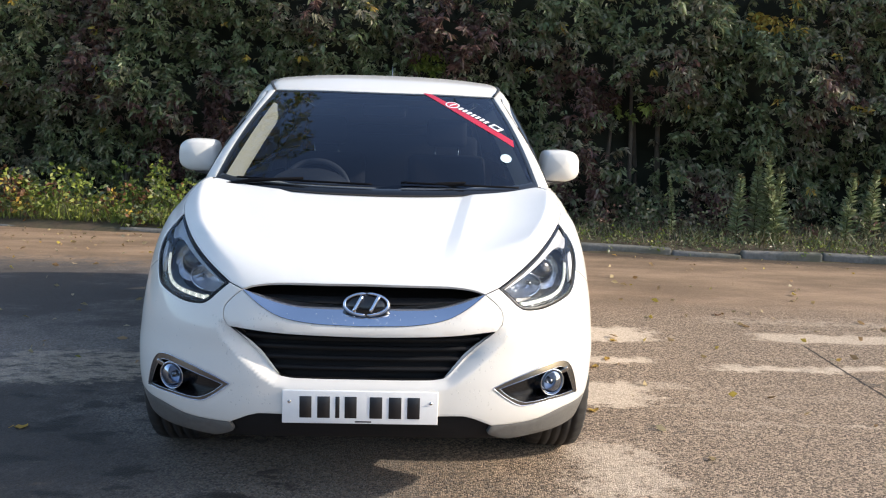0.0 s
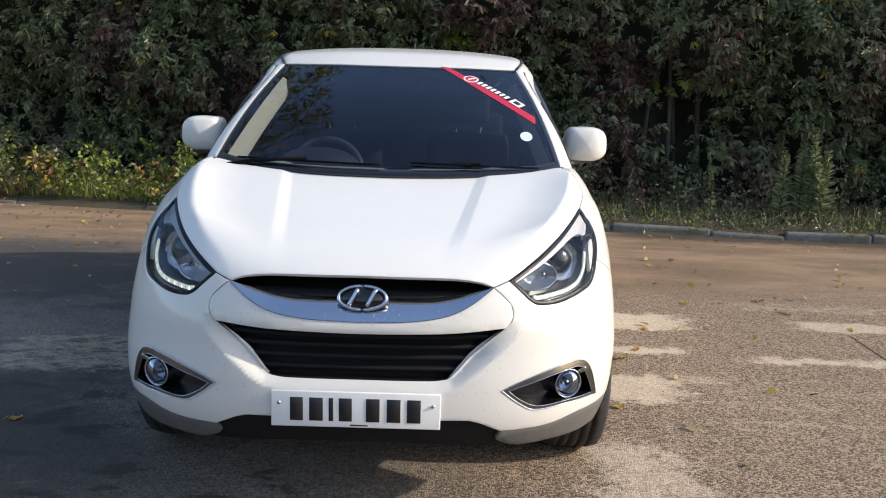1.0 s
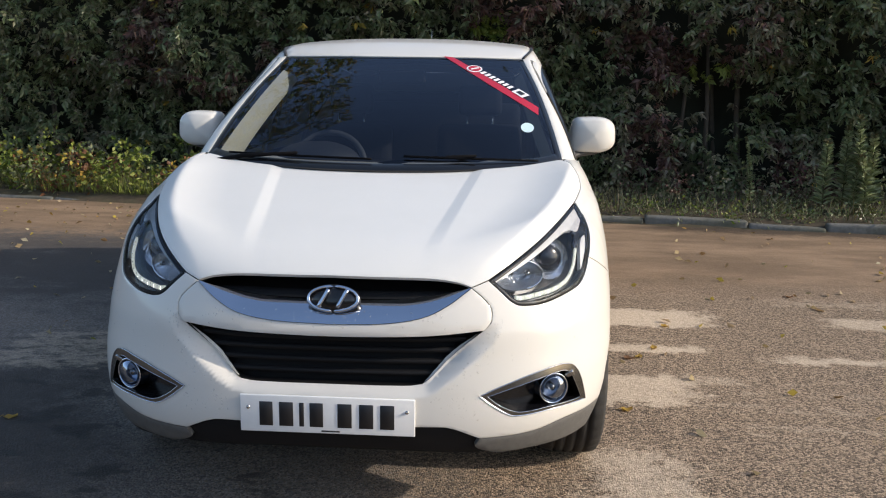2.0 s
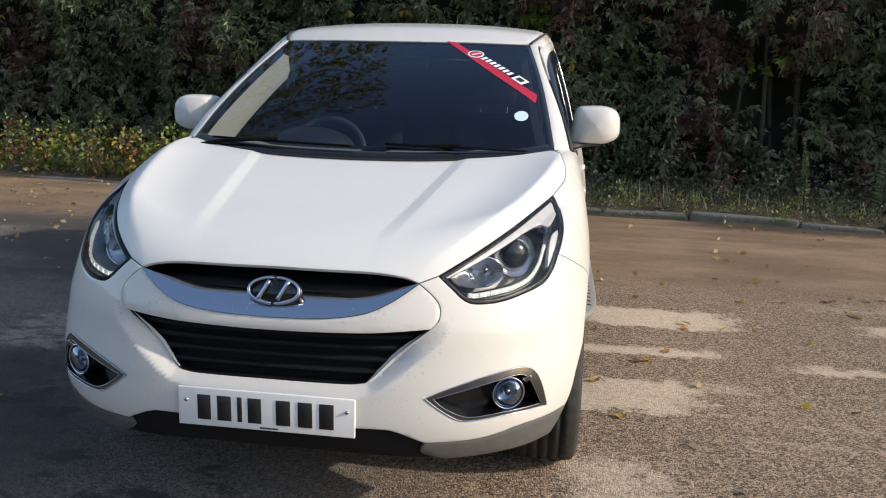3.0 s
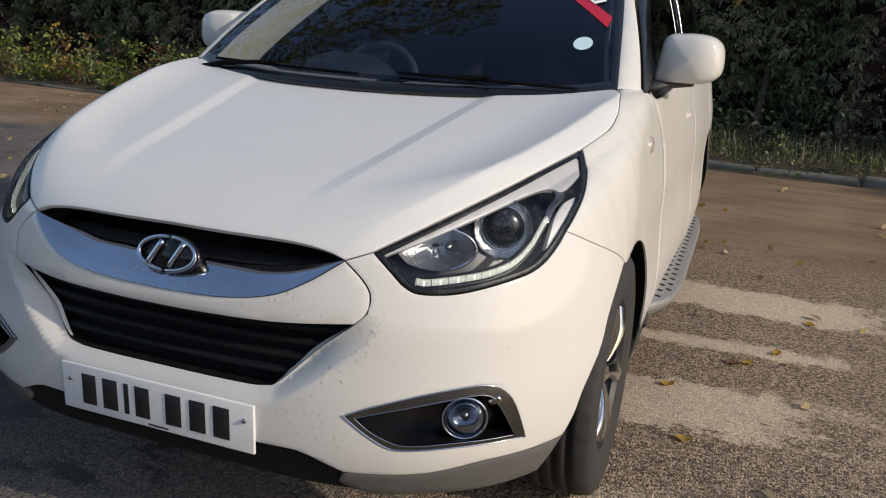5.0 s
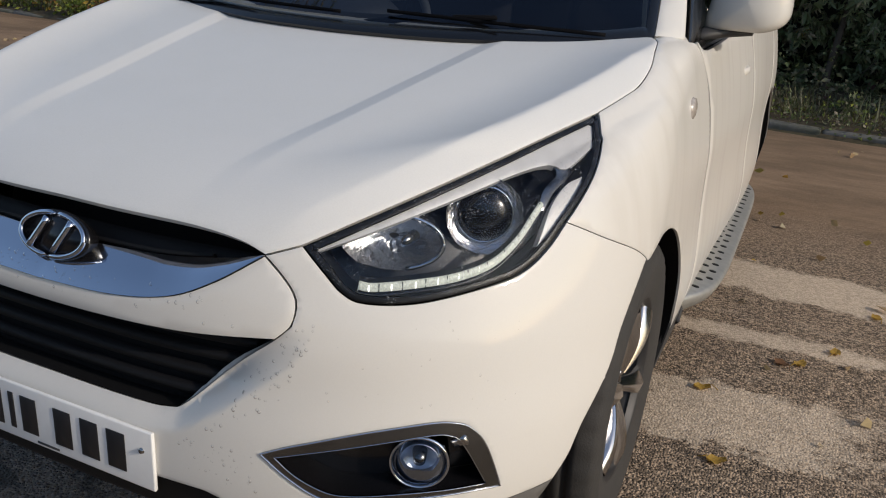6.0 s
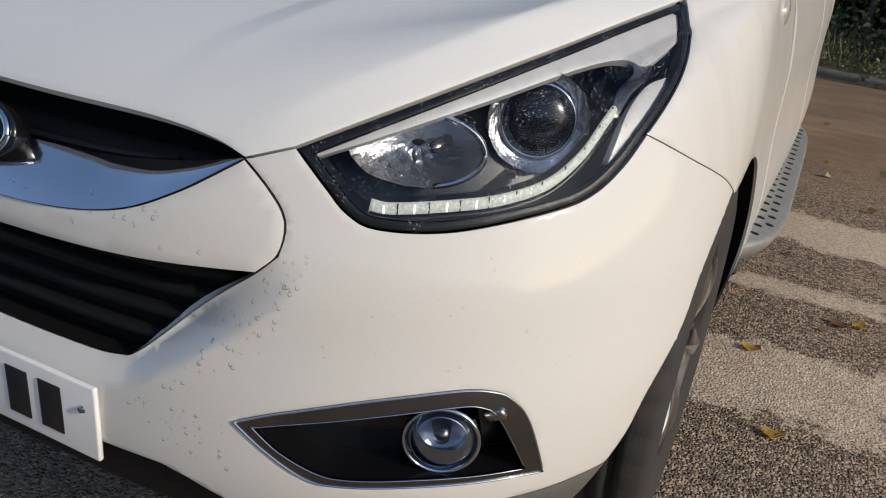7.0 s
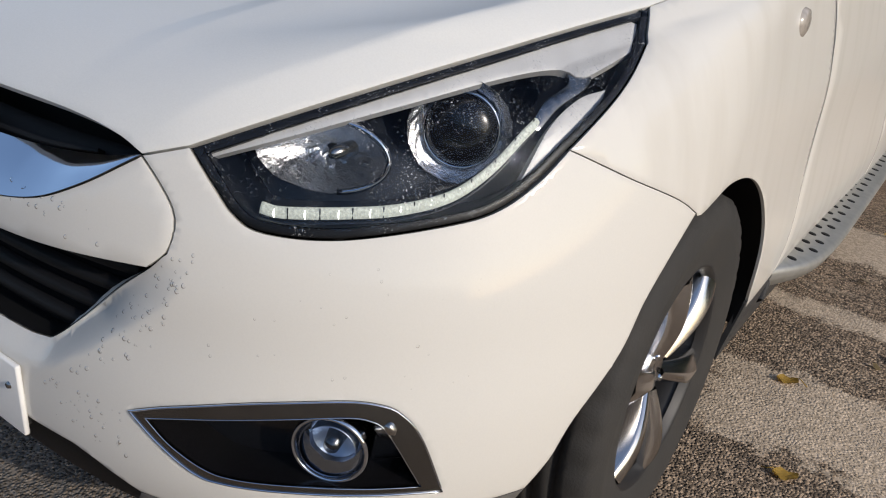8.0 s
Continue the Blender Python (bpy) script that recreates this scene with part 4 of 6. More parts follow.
    for line in (win_a, win_b, win_c):
        g = panel("side_window", sides, line, SIDE_GLASS, car, "tinted side window", mirror=mirror, res=0.05, depth=0.0, inward=0.006)
        g.visible_shadow = False
    frame_top = [(0.78, 1.34, 1.095), (0.675, 1.735, 1.375), (0.66, 1.98, 1.490), (0.668, 2.2, 1.518), (0.672, 2.6, 1.532), (0.67, 3.2, 1.515), (0.675, 3.5, 1.475), (0.70, 3.68, 1.37)]
    frame_line = closed([frame_top, [(0.70, 3.68, 1.37), (0.80, 3.42, 1.155), (0.82, 2.9, 1.10), (0.82, 2.4, 1.085), (0.83, 1.5, 1.075), (0.78, 1.34, 1.095)]])
    frame_hole = closed([[(0.80, 1.44, 1.10), (0.70, 1.78, 1.340), (0.68, 2.04, 1.468), (0.685, 2.2, 1.493), (0.685, 2.5, 1.508), (0.68, 3.0, 1.505), (0.685, 3.42, 1.462)], [(0.685, 3.42, 1.462), (0.71, 3.60, 1.37)], [(0.71, 3.60, 1.37), (0.80, 3.37, 1.175), (0.82, 2.53, 1.11), (0.82, 2.0, 1.10), (0.80, 1.44, 1.10)]])
    panel("window_frame", sides, frame_line, GLOSS_BLACK, car, "black window frame", mirror=mirror, res=0.04, depth=0.02, hole=frame_hole)
    roof_side = closed([[(0.671, 1.745, 1.388), (0.652, 1.88, 1.468), (0.640, 2.0, 1.535), (0.650, 2.2, 1.558), (0.655, 2.6, 1.578), (0.650, 3.3, 1.560), (0.61, 3.75, 1.53), (0.56, 3.98, 1.50)], [(0.56, 3.98, 1.50), (0.66, 4.12, 1.16)], [(0.66, 4.12, 1.16), (0.75, 3.85, 1.145), (0.80, 3.43, 1.13)], [(0.80, 3.43, 1.13), (0.70, 3.69, 1.37)], [(0.70, 3.69, 1.37)] + [(x, y, z + 0.002) for x, y, z in frame_top[6:1:-1]], [(0.66, 1.98, 1.492), (0.672, 1.75, 1.381), (0.671, 1.745, 1.388)]])
    panel("roof_side", sides, roof_side, PAINT, car, "white roof side and rear pillar", mirror=mirror, res=0.03, inward=0.002)
    p, n = sides.lift(sides.flat(smooth_line([(0.66, 2.52, 1.51), (0.74, 2.50, 1.33), (0.82, 2.475, 1.11)], 0.04)))
    v, f = sweep((p + n * 0.004) * (-1 if mirror else 1, 1, 1), 0.005, 6)
    put("window_strip", mesh("window_strip", v, f), SATIN, car, "bright strip between the side windows")
    for line in ([(0.65, 2.50, 1.58), (0.82, 2.46, 1.10), (0.82, 2.53, 1.10), (0.65, 2.57, 1.58)], [(0.62, 3.3, 1.56), (0.79, 3.40, 1.17), (0.78, 3.47, 1.19), (0.62, 3.37, 1.555)]):
        loop = closed([[line[i], line[(i + 1) % 4]] for i in range(4)])
        panel("door_pillar", sides, loop, GLOSS_BLACK, car, mirror=mirror, res=0.04, depth=0.01, inward=0.002)

# ---- roof, windscreen and pillars ----
WS_SIDE = [(0.742, 1.215, 1.11), (0.712, 1.40, 1.235), (0.665, 1.66, 1.38), (0.618, 1.90, 1.51), (0.60, 1.985, 1.552)]
WS_TOP = [(0.60, 1.985, 1.552), (0.45, 1.93, 1.558), (0.2, 1.885, 1.56), (0, 1.875, 1.56)]
WS_LOW = [(0, 1.0, 1.07), (0.3, 1.02, 1.075), (0.6, 1.14, 1.09), (0.742, 1.215, 1.11)]
screen = panel("windscreen", TOP, closed([WS_LOW, WS_SIDE, WS_TOP], mirrored=True), GLASS, car, "dark windscreen with red film banner", res=0.03, depth=0.0, inward=0.003)
screen.visible_shadow = False
panel("windscreen_seal", TOP, closed([WS_LOW, WS_SIDE, WS_TOP], mirrored=True), GLOSS_BLACK, car, res=0.03, depth=0.01, inward=0.001, hole=inset_line(TOP, closed([WS_LOW, WS_SIDE, WS_TOP], mirrored=True), 0.017))
for mirror in (False, True):
    pillar = closed([WS_SIDE, [(0.60, 1.985, 1.552), (0.63, 2.15, 1.585)], [(0.63, 2.15, 1.585), (0.632, 2.02, 1.552), (0.672, 1.73, 1.382), (0.775, 1.335, 1.10)], [(0.775, 1.335, 1.10), (0.742, 1.215, 1.11)]])
    panel("pillar", TOP, pillar, PAINT, car, "white windscreen pillar", gap=0.0015, mirror=mirror, res=0.02)
for mirror in (False, True):
    rail = closed([[(0.604, 1.995, 1.556), (0.634, 2.17, 1.586), (0.627, 2.6, 1.603), (0.617, 3.3, 1.588), (0.602, 3.7, 1.548)], [(0.602, 3.7, 1.548), (0.66, 3.62, 1.51)], [(0.66, 3.62, 1.51), (0.658, 3.3, 1.552), (0.663, 2.6, 1.569), (0.658, 2.2, 1.549), (0.645, 2.02, 1.53)], [(0.645, 2.02, 1.53), (0.604, 1.995, 1.556)]])
    panel("roof_rail", TOP, rail, PAINT, car, mirror=mirror, res=0.02, gap=0.0005)
roof_line = closed([[(0, 1.88, 1.562), (0.2, 1.89, 1.562), (0.45, 1.935, 1.56), (0.60, 1.99, 1.555)], [(0.60, 1.99, 1.555), (0.632, 2.17, 1.588), (0.625, 2.6, 1.605), (0.615, 3.3, 1.59), (0.60, 3.7, 1.55)], [(0.60, 3.7, 1.55), (0.56, 4.0, 1.50), (0.3, 4.05, 1.55), (0, 4.06, 1.56)]], mirrored=True)
panel("roof", TOP, roof_line, PAINT, car, "white roof", gap=0.001, res=0.035)
tail = Caster(body, (0, 3.5, 0.9), (0, 1, 0.1))
panel("tailgate", tail, closed([[(0, 4.05, 1.55), (0.55, 3.98, 1.50)], [(0.55, 3.98, 1.50), (0.68, 4.15, 1.17)], [(0.68, 4.15, 1.17), (0.74, 4.28, 0.6), (0.74, 4.2, 0.3)], [(0.74, 4.2, 0.3), (0, 4.3, 0.25)]], mirrored=True), PAINT, car, res=0.06)
for mirror in (False, True):
    s = -1 if mirror else 1
    p, n = TOP.lift(TOP.flat(smooth_line([(0.603, 1.99, 1.555), (0.632, 2.17, 1.588), (0.625, 2.6, 1.605), (0.615, 3.3, 1.59), (0.60, 3.7, 1.55)], 0.05)))
    v, f = sweep((p + n * 0.002) * (s, 1, 1), 0.007, 8, flat=(1.2, 0.6))
    put("roof_moulding", mesh("roof_moulding", v, f), DARK_PLASTIC, car, "black roof moulding")
v, f = sweep([(0.0, 3.75 + 0.14 * k, 1.65 + 0.2 * k) for k in np.linspace(0, 1, 5)], [0.008, 0.006, 0.004, 0.003, 0.002], 6)
put("aerial", mesh("aerial", v, f), SATIN, car)

# ---- inner shell and wheel wells, dark ----
u = np.linspace(-math.pi / 2, math.pi / 2, 41)
rows = []
for e in np.linspace(-0.55, 1.35, 24):
    d = np.stack([np.sin(u) * math.cos(e), -np.cos(u) * math.cos(e), np.full_like(u, math.sin(e))], 1)
    p, n = FRONT.lift(FRONT.flat(FRONT.c + d))
    p = FRONT.c + (p - FRONT.c) * 0.78
    well = (np.abs(p[:, 1] - HUB[0]) < 0.46) & (p[:, 2] < 0.78)
    p[well, 0] = np.clip(p[well, 0], -0.60, 0.60)
    rows.append(p)
bridge("engine_bay", rows, BLACK, car)
for y in (HUB[0], HUB[0] + 2.64):
    for s in (1, -1):
        rows = []
        for x, dy, r in ((0.58, 0, 0.425), (0.7, 0, 0.425), (0.855, -0.01, 0.42), (0.888, -0.03, 0.408), (0.897, -0.03, 0.404)):
            rows.append([(s * (x - (0.05 * min(0, math.cos(a)) ** 2 if x > 0.8 else 0)), y + dy + r * math.cos(a), HUB[1] + r * math.sin(a)) for a in np.linspace(-0.12, math.pi - 0.12, 33)])
        edge_row = np.array([(0.6, y - 0.03 + 0.412 * math.cos(a), HUB[1] + 0.412 * math.sin(a)) for a in np.linspace(-0.12, math.pi - 0.12, 33)])
        low_x, high_x = np.full(33, 0.6), np.full(33, 1.1)
        for _ in range(20):
            edge_row[:, 0] = (low_x + high_x) / 2
            outside = lower_body(edge_row) > 0
            high_x[outside], low_x[~outside] = edge_row[outside, 0], edge_row[~outside, 0]
        edge_row[:, 0] = s * (low_x - 0.006)
        bridge("wheel_well", [np.array([(s * 0.58, y, HUB[1])] * 33)] + rows[:2] + [edge_row], BLACK, car)
for s in (1, -1):
    put("mud_flap", rounded_box((0.15, 0.025, 0.10), 0.008, (s * 0.785, HUB[0] + 0.40, 0.36)), BLACK, car)
put("underbody", rounded_box((1.3, 3.7, 0.10), 0.03, (0, 2.45, 0.30)), BLACK, car)


# ---- wheels ----
def wheel():
    ob = thing("wheel", None)
    tyre_profile = [(-0.104, 0.219), (-0.112, 0.25), (-0.118, 0.29), (-0.113, 0.325), (-0.10, 0.342), (-0.075, 0.348)]
    for x in (-0.055, -0.018, 0.018, 0.055):
        tyre_profile += [(x - 0.006, 0.350), (x - 0.0045, 0.342), (x + 0.0045, 0.342), (x + 0.006, 0.350)]
    tyre_profile += [(0.075, 0.348), (0.10, 0.342), (0.112, 0.325), (0.114, 0.305), (0.1165, 0.30), (0.115, 0.285), (0.113, 0.262), (0.110, 0.242), (0.106, 0.228), (0.104, 0.219)]
    v, f = lathe(tyre_profile, "x", 144)
    radius = np.hypot(v[:, 1], v[:, 2])
    turn_no = np.repeat(np.arange(144), len(tyre_profile))
    cut = (np.abs(v[:, 0]) > 0.07) & (radius > 0.32) & (turn_no % 4 == 0)
    v[cut, 1:] *= (1 - 0.006 / radius[cut])[:, None]
    put("tyre", mesh("tyre", v, [q[::-1] for q in f]), RUBBER, ob, "black tyre with a dusty sidewall")
    v, f = lathe([(-0.10, 0.196), (-0.10, 0.222), (-0.09, 0.214), (0.06, 0.202), (0.09, 0.211), (0.100, 0.220), (0.104, 0.222), (0.104, 0.218), (0.099, 0.212), (0.085, 0.203)], "x", 72)
    rim = put("rim", mesh("rim", v, [q[::-1] for q in f]), DARK_ALLOY, ob, "silver alloy rim")
    v, f = lathe([(0.0, 0.0), (0.0, 0.203), (-0.02, 0.203)], "x", 48)
    put("brake_disc", mesh("brake_disc", v, [q[::-1] for q in f]), CABIN, ob)
    for i in range(6):
        a = radians(40 + 60 * i)
        p = np.array([(0.082 + 0.031 * math.sin(k * 2.2) - 0.004 * k, (0.035 + 0.178 * k) * math.cos(a), (0.035 + 0.178 * k) * math.sin(a)) for k in np.linspace(0, 1, 11)])
        side = np.array((0, -math.sin(a), math.cos(a)))
        wid = (0.017 + 0.020 * np.linspace(0, 1, 11) ** 1.3)[:, None]
        rows = [p + side * wid * w + np.array((dx, 0, 0)) for w, dx in ((-1.12, -0.050), (-1.0, -0.010), (-0.90, -0.002), (-0.45, 0.001), (-0.05, 0.004), (0.05, 0.003), (0.55, -0.006), (0.90, -0.013), (1.0, -0.020), (1.1, -0.055))]
        bridge("spoke", rows, ALLOY, rim, "polished alloy spoke")
        bridge("spoke_flank", [r + np.array((-0.0006, 0, 0)) for r in (rows[0], rows[1])], DARK_ALLOY, rim)
    v, f = lathe([(0.02, 0.062), (0.060, 0.058), (0.074, 0.050), (0.078, 0.034), (0.070, 0.030), (0.072, 0.0)], "x", 36)
    put("hub_cap", mesh("hub_cap", v, [q[::-1] for q in f]), ALLOY, rim)
    for i in range(5):
        a = 2 * math.pi * (i + 0.5) / 5 + 1.25
        v, f = lathe([(0.05, 0.010), (0.080, 0.0095), (0.084, 0.006), (0.085, 0.0)], "x", 8, (0, 0.045 * math.cos(a), 0.045 * math.sin(a)))
        put("wheel_nut", mesh("wheel_nut", v, f), CHROME, rim)
    return ob


first = wheel()
first.parent = car
first.matrix_basis = pose(0.776, HUB[0] - 0.008, 0.346, 0, 0, 0.3)
for x, y, turn in ((-0.776, HUB[0], 180.3), (0.775, HUB[0] + 2.64, 0), (-0.775, HUB[0] + 2.64, 180)):
    copy_thing(first, pose(x, y, 0.349, 0, 0, turn))


# ---- mirrors, running boards, wipers, films ----
def door_mirror(mirror):
    ob = thing("door_mirror", car, "white door mirror on a black foot")
    s = -1 if mirror else 1
    c = np.array((s * 0.928, 1.61, 1.197))

    def ring(size, d):
        out = []
        for q in np.linspace(0, 2 * np.pi, 53):
            cx, cz = math.cos(q), math.sin(q)
            square = 0.30 if cx < 0 else 0.58
            px = 0.106 * math.copysign(abs(cx) ** square, cx)
            pz = 0.086 * math.copysign(abs(cz) ** square, cz)
            pz *= 1 - (0.10 * (px / 0.106) ** 2 if px > 0 else 0.02) - (0.10 * (px / 0.106 + 0.2) if cz < 0 else 0.0)
            px += 0.016 * (pz / 0.086) * (1 if cx < 0 else -0.25)
            out.append((c[0] + s * px * size, c[1] + d + 2.4 * (px * size) ** 2 * (0.3 if px < 0 else 1), c[2] + pz * size))
        return out

    rows = [ring(r, -0.062 - 0.03 * (1 - r ** 2.5)) for r in (0.001, 0.3, 0.55, 0.75, 0.86)]
    rows += [ring(0.945, -0.046), ring(0.985, -0.026), ring(1.0, 0.015), ring(0.99, 0.055), ring(0.95, 0.075)]
    bridge("shell", rows, PAINT, ob, mirror=False)
    bridge("mirror_glass", [rows[-1], ring(0.88, 0.07), ring(0.001, 0.066)], CHROME, ob)
    v, f = sweep([(s * 0.79, 1.50, 1.10), (s * 0.83, 1.555, 1.108), (s * 0.875, 1.58, 1.114), (s * 0.945, 1.60, 1.117)], [0.034, 0.030, 0.026, 0.014], 12, flat=(1.3, 0.6))
    put("foot", mesh("foot", v, f), DARK_PLASTIC, ob)
    return ob


door_mirror(False)
door_mirror(True)


def running_board(mirror):
    ob = thing("running_board", car, "alloy running board with rows of round black discs for holes")
    s = -1 if mirror else 1
    ys = np.linspace(1.435, 3.10, 60)

    def edge(y):
        return 0.992 - 0.085 * math.exp(-((y - 1.435) / 0.13) ** 1.2) - 0.07 * math.exp(-(3.10 - y) / 0.10)

    def top(x):
        return 0.372 - 0.14 * (x - 0.87)

    rows = [[(s * 0.86, y, 0.352) for y in ys], [(s * 0.868, y, top(0.868)) for y in ys], [(s * (edge(y) - 0.010), y, top(edge(y) - 0.010)) for y in ys], [(s * (edge(y) - 0.002), y, top(edge(y)) - 0.004) for y in ys], [(s * edge(y), y, top(edge(y)) - 0.014) for y in ys], [(s * (edge(y) - 0.010), y, 0.318) for y in ys], [(s * 0.86, y, 0.315) for y in ys]]
    bridge("tread", rows, BOARD, ob, "pale brushed alloy tread")
    for tip, way in ((1.435, -1), (3.10, 1)):
        foot = [[(s * x, tip + way * d, z) for x, z in ((0.84, 0.362 - 3.2 * d), (0.875, 0.358 - 3.2 * d), (0.902, 0.346 - 2.6 * d), (0.908, 0.330 - 1.8 * d), (0.895, 0.290 - 0.4 * d), (0.84, 0.285 - 0.2 * d))] for d in (0.0, 0.012, 0.02)]
        bridge("end_bracket", foot, DARK_PLASTIC, ob, "grey plastic end bracket")
    # Thin black discs on the tread stand in for the dark of its holes.
    v, f = lathe([(0.0, 0.0112), (0.0012, 0.0105), (0.0013, 0.0)], "z", 14)
    pad = mesh("hole", v * (1.1, 0.95, 1), f)
    pad.materials.append(BLACK)
    for n, y in enumerate(np.arange(1.478, 3.06, 0.036)):
        for x in ((0.894, 0.950) if n % 2 else (0.922,)):
            if x < edge(y) - 0.018:
                o = put("hole", pad, None, ob)
                o.location, o.rotation_euler = (s * x, y, top(x) - 0.0004), (0, s * 0.139, 0)
    return ob


running_board(False)
running_board(True)


def wiper(x0, x1, y_shift=0.0):
    ob = thing("wiper", car, "black windscreen wiper")
    xs = np.linspace(x0, x1, 24)
    p, n = TOP.lift(TOP.flat([(x, 1.12 + 0.09 * abs(x / 0.7) ** 2, 1.098 + 0.012 * k) for k, x in zip(np.linspace(1, 0, 24), xs)]))
    v, f = sweep(p + n * 0.007, 0.004, 6, flat=(0.7, 1.3))
    put("blade", mesh("blade", v, f), WIPER, ob)
    a, b = np.array((x0 + 0.12 * np.sign(x0 - x1), 1.12, 1.075)), p[12] + n[12] * 0.022
    v, f = sweep([a, a * 0.6 + b * 0.4 + (0, 0, 0.012), b], [0.012, 0.009, 0.006], 8)
    put("arm", mesh("arm", v, f), WIPER, ob)


wiper(-0.62, -0.02)
wiper(0.10, 0.62)
cowl = []
for z, dy in ((1.055, -0.02), (1.075, 0.03), (1.075, 0.07)):
    cowl.append([(x, 1.13 + 0.13 * abs(x / 0.72) ** 2.2 + dy, z + 0.012 * abs(x / 0.7)) for x in np.linspace(-0.72, 0.72, 31)])
bridge("cowl", cowl, WIPER, car, "black plastic cowl")

ban = closed([[(0.206, 1.91, 1.560), (0.258, 1.90, 1.556)], [(0.258, 1.90, 1.556), (0.500, 1.650, 1.412), (0.667, 1.511, 1.322)], [(0.667, 1.511, 1.322), (0.662, 1.449, 1.288)], [(0.662, 1.449, 1.288), (0.430, 1.655, 1.418), (0.206, 1.91, 1.560)]], 0.02)
banner = thing("screen_banner", car, "red diagonal film banner with white marks")
panel("film", TOP, ban, RED, banner, inward=0.001, depth=0, soft=0, res=0.03)


def spot(u, w=0.0):
    """A place along the row of white marks, u from its top end, w across it."""
    a, b = np.array((0.400, 1.758, 1.483)), np.array((0.552, 1.628, 1.402))
    return a + (b - a) * u + np.array((0.012, 0.012, 0.0042)) * w


def film_mark(points, mat, lift, name):
    panel(name, TOP, closed([[points[i], points[(i + 1) % len(points)]] for i in range(len(points))], 0.01), mat, banner, inward=-lift, depth=0, soft=0, res=0.02)


def round_mark(centre, r, mat, lift, name):
    ring = [tuple(np.array(centre) + r * np.array((math.cos(a), 0.9 * math.sin(a), 0.45 * math.sin(a)))) for a in np.linspace(0, 2 * np.pi, 24, endpoint=False)]
    film_mark(ring, mat, lift, name)


round_mark((0.367, 1.785, 1.499), 0.040, WHITE, 0.0005, "white_disc")
round_mark((0.367, 1.785, 1.499), 0.031, RED, 0.002, "red_disc")
film_mark([(0.348, 1.775, 1.495), (0.385, 1.80, 1.505), (0.39, 1.79, 1.50), (0.352, 1.765, 1.49)], WHITE, 0.0035, "white_stroke")
for i in range(7):
    u0 = 0.02 + 0.14 * i
    film_mark([spot(u0, -1), spot(u0 + 0.09, -1), spot(u0 + 0.09, 1), spot(u0, 1)], WHITE, 0.0015, "white_bar")
film_mark([spot(1.06, -1.5), spot(1.40, -1.5), spot(1.40, 1.5), spot(1.06, 1.5)], WHITE, 0.0015, "white_block")
film_mark([spot(1.14, -0.8), spot(1.32, -0.8), spot(1.32, 0.8), spot(1.14, 0.8)], INK, 0.003, "dark_block")
ring = [tuple(np.array((0.612, 1.33, 1.237)) + np.array((0.033 * math.cos(a), 0.037 * math.sin(a), 0.019 * math.sin(a)))) for a in np.linspace(0, 2 * np.pi, 24, endpoint=False)]
tagged(panel("paper_sticker", TOP, closed([[ring[i], ring[(i + 1) % 24]] for i in range(24)], 0.02), DISC, car, "round pale blue paper sticker", inward=0.001, depth=0, soft=0, res=0.02))

# ---- cabin ----
put("cabin_floor", rounded_box((1.4, 2.6, 0.05), 0.01, (0, 2.7, 0.42)), CABIN, car)
put("bulkhead", rounded_box((1.45, 0.05, 0.62), 0.01, (0, 1.28, 0.75)), CABIN, car)
put("rear_trim", rounded_box((1.3, 0.06, 1.0), 0.02, (0, 4.0, 0.9)), CABIN, car)
dash = [[(x, 1.10 + dy + 0.12 * abs(x / 0.7) ** 2.2, z + 0.02 * math.exp(-((x + 0.36) / 0.18) ** 2) * (dy > 0.3)) for x in np.linspace(-0.72, 0.72, 41)] for dy, z in ((0.0, 1.05), (0.2, 1.066), (0.45, 1.068), (0.60, 1.05), (0.66, 0.98), (0.66, 0.7))]
bridge("dashboard", dash, CABIN, car, "dark dashboard")
hood_rows = []
for k in np.linspace(0, 1, 7):
    w, hgt = 0.21 * math.cos(k * 1.35), 0.105 * math.sin(k * 1.35)
    hood_rows.append([(-0.37 + w * math.cos(a), 1.60 + 0.16 * math.cos(k * 1.4) * math.sin(a), 1.045 + hgt) for a in np.linspace(0, 2 * np.pi, 33)])
BINNACLE = material("binnacle_grey", (0.045, 0.050, 0.060), 0.6, grain=0.25, size=60)
bridge("instrument_hood", hood_rows, BINNACLE, car, "grey hood over the instruments")
head_lining = [[(x, y, 1.60 - 0.03 * abs(x / 0.6) ** 2.5 - (0.06 if y < 2.1 else 0)) for x in np.linspace(-0.6, 0.6, 13)] for y in (2.0, 2.4, 3.0, 3.9)]
bridge("headlining", head_lining, CABIN, car)
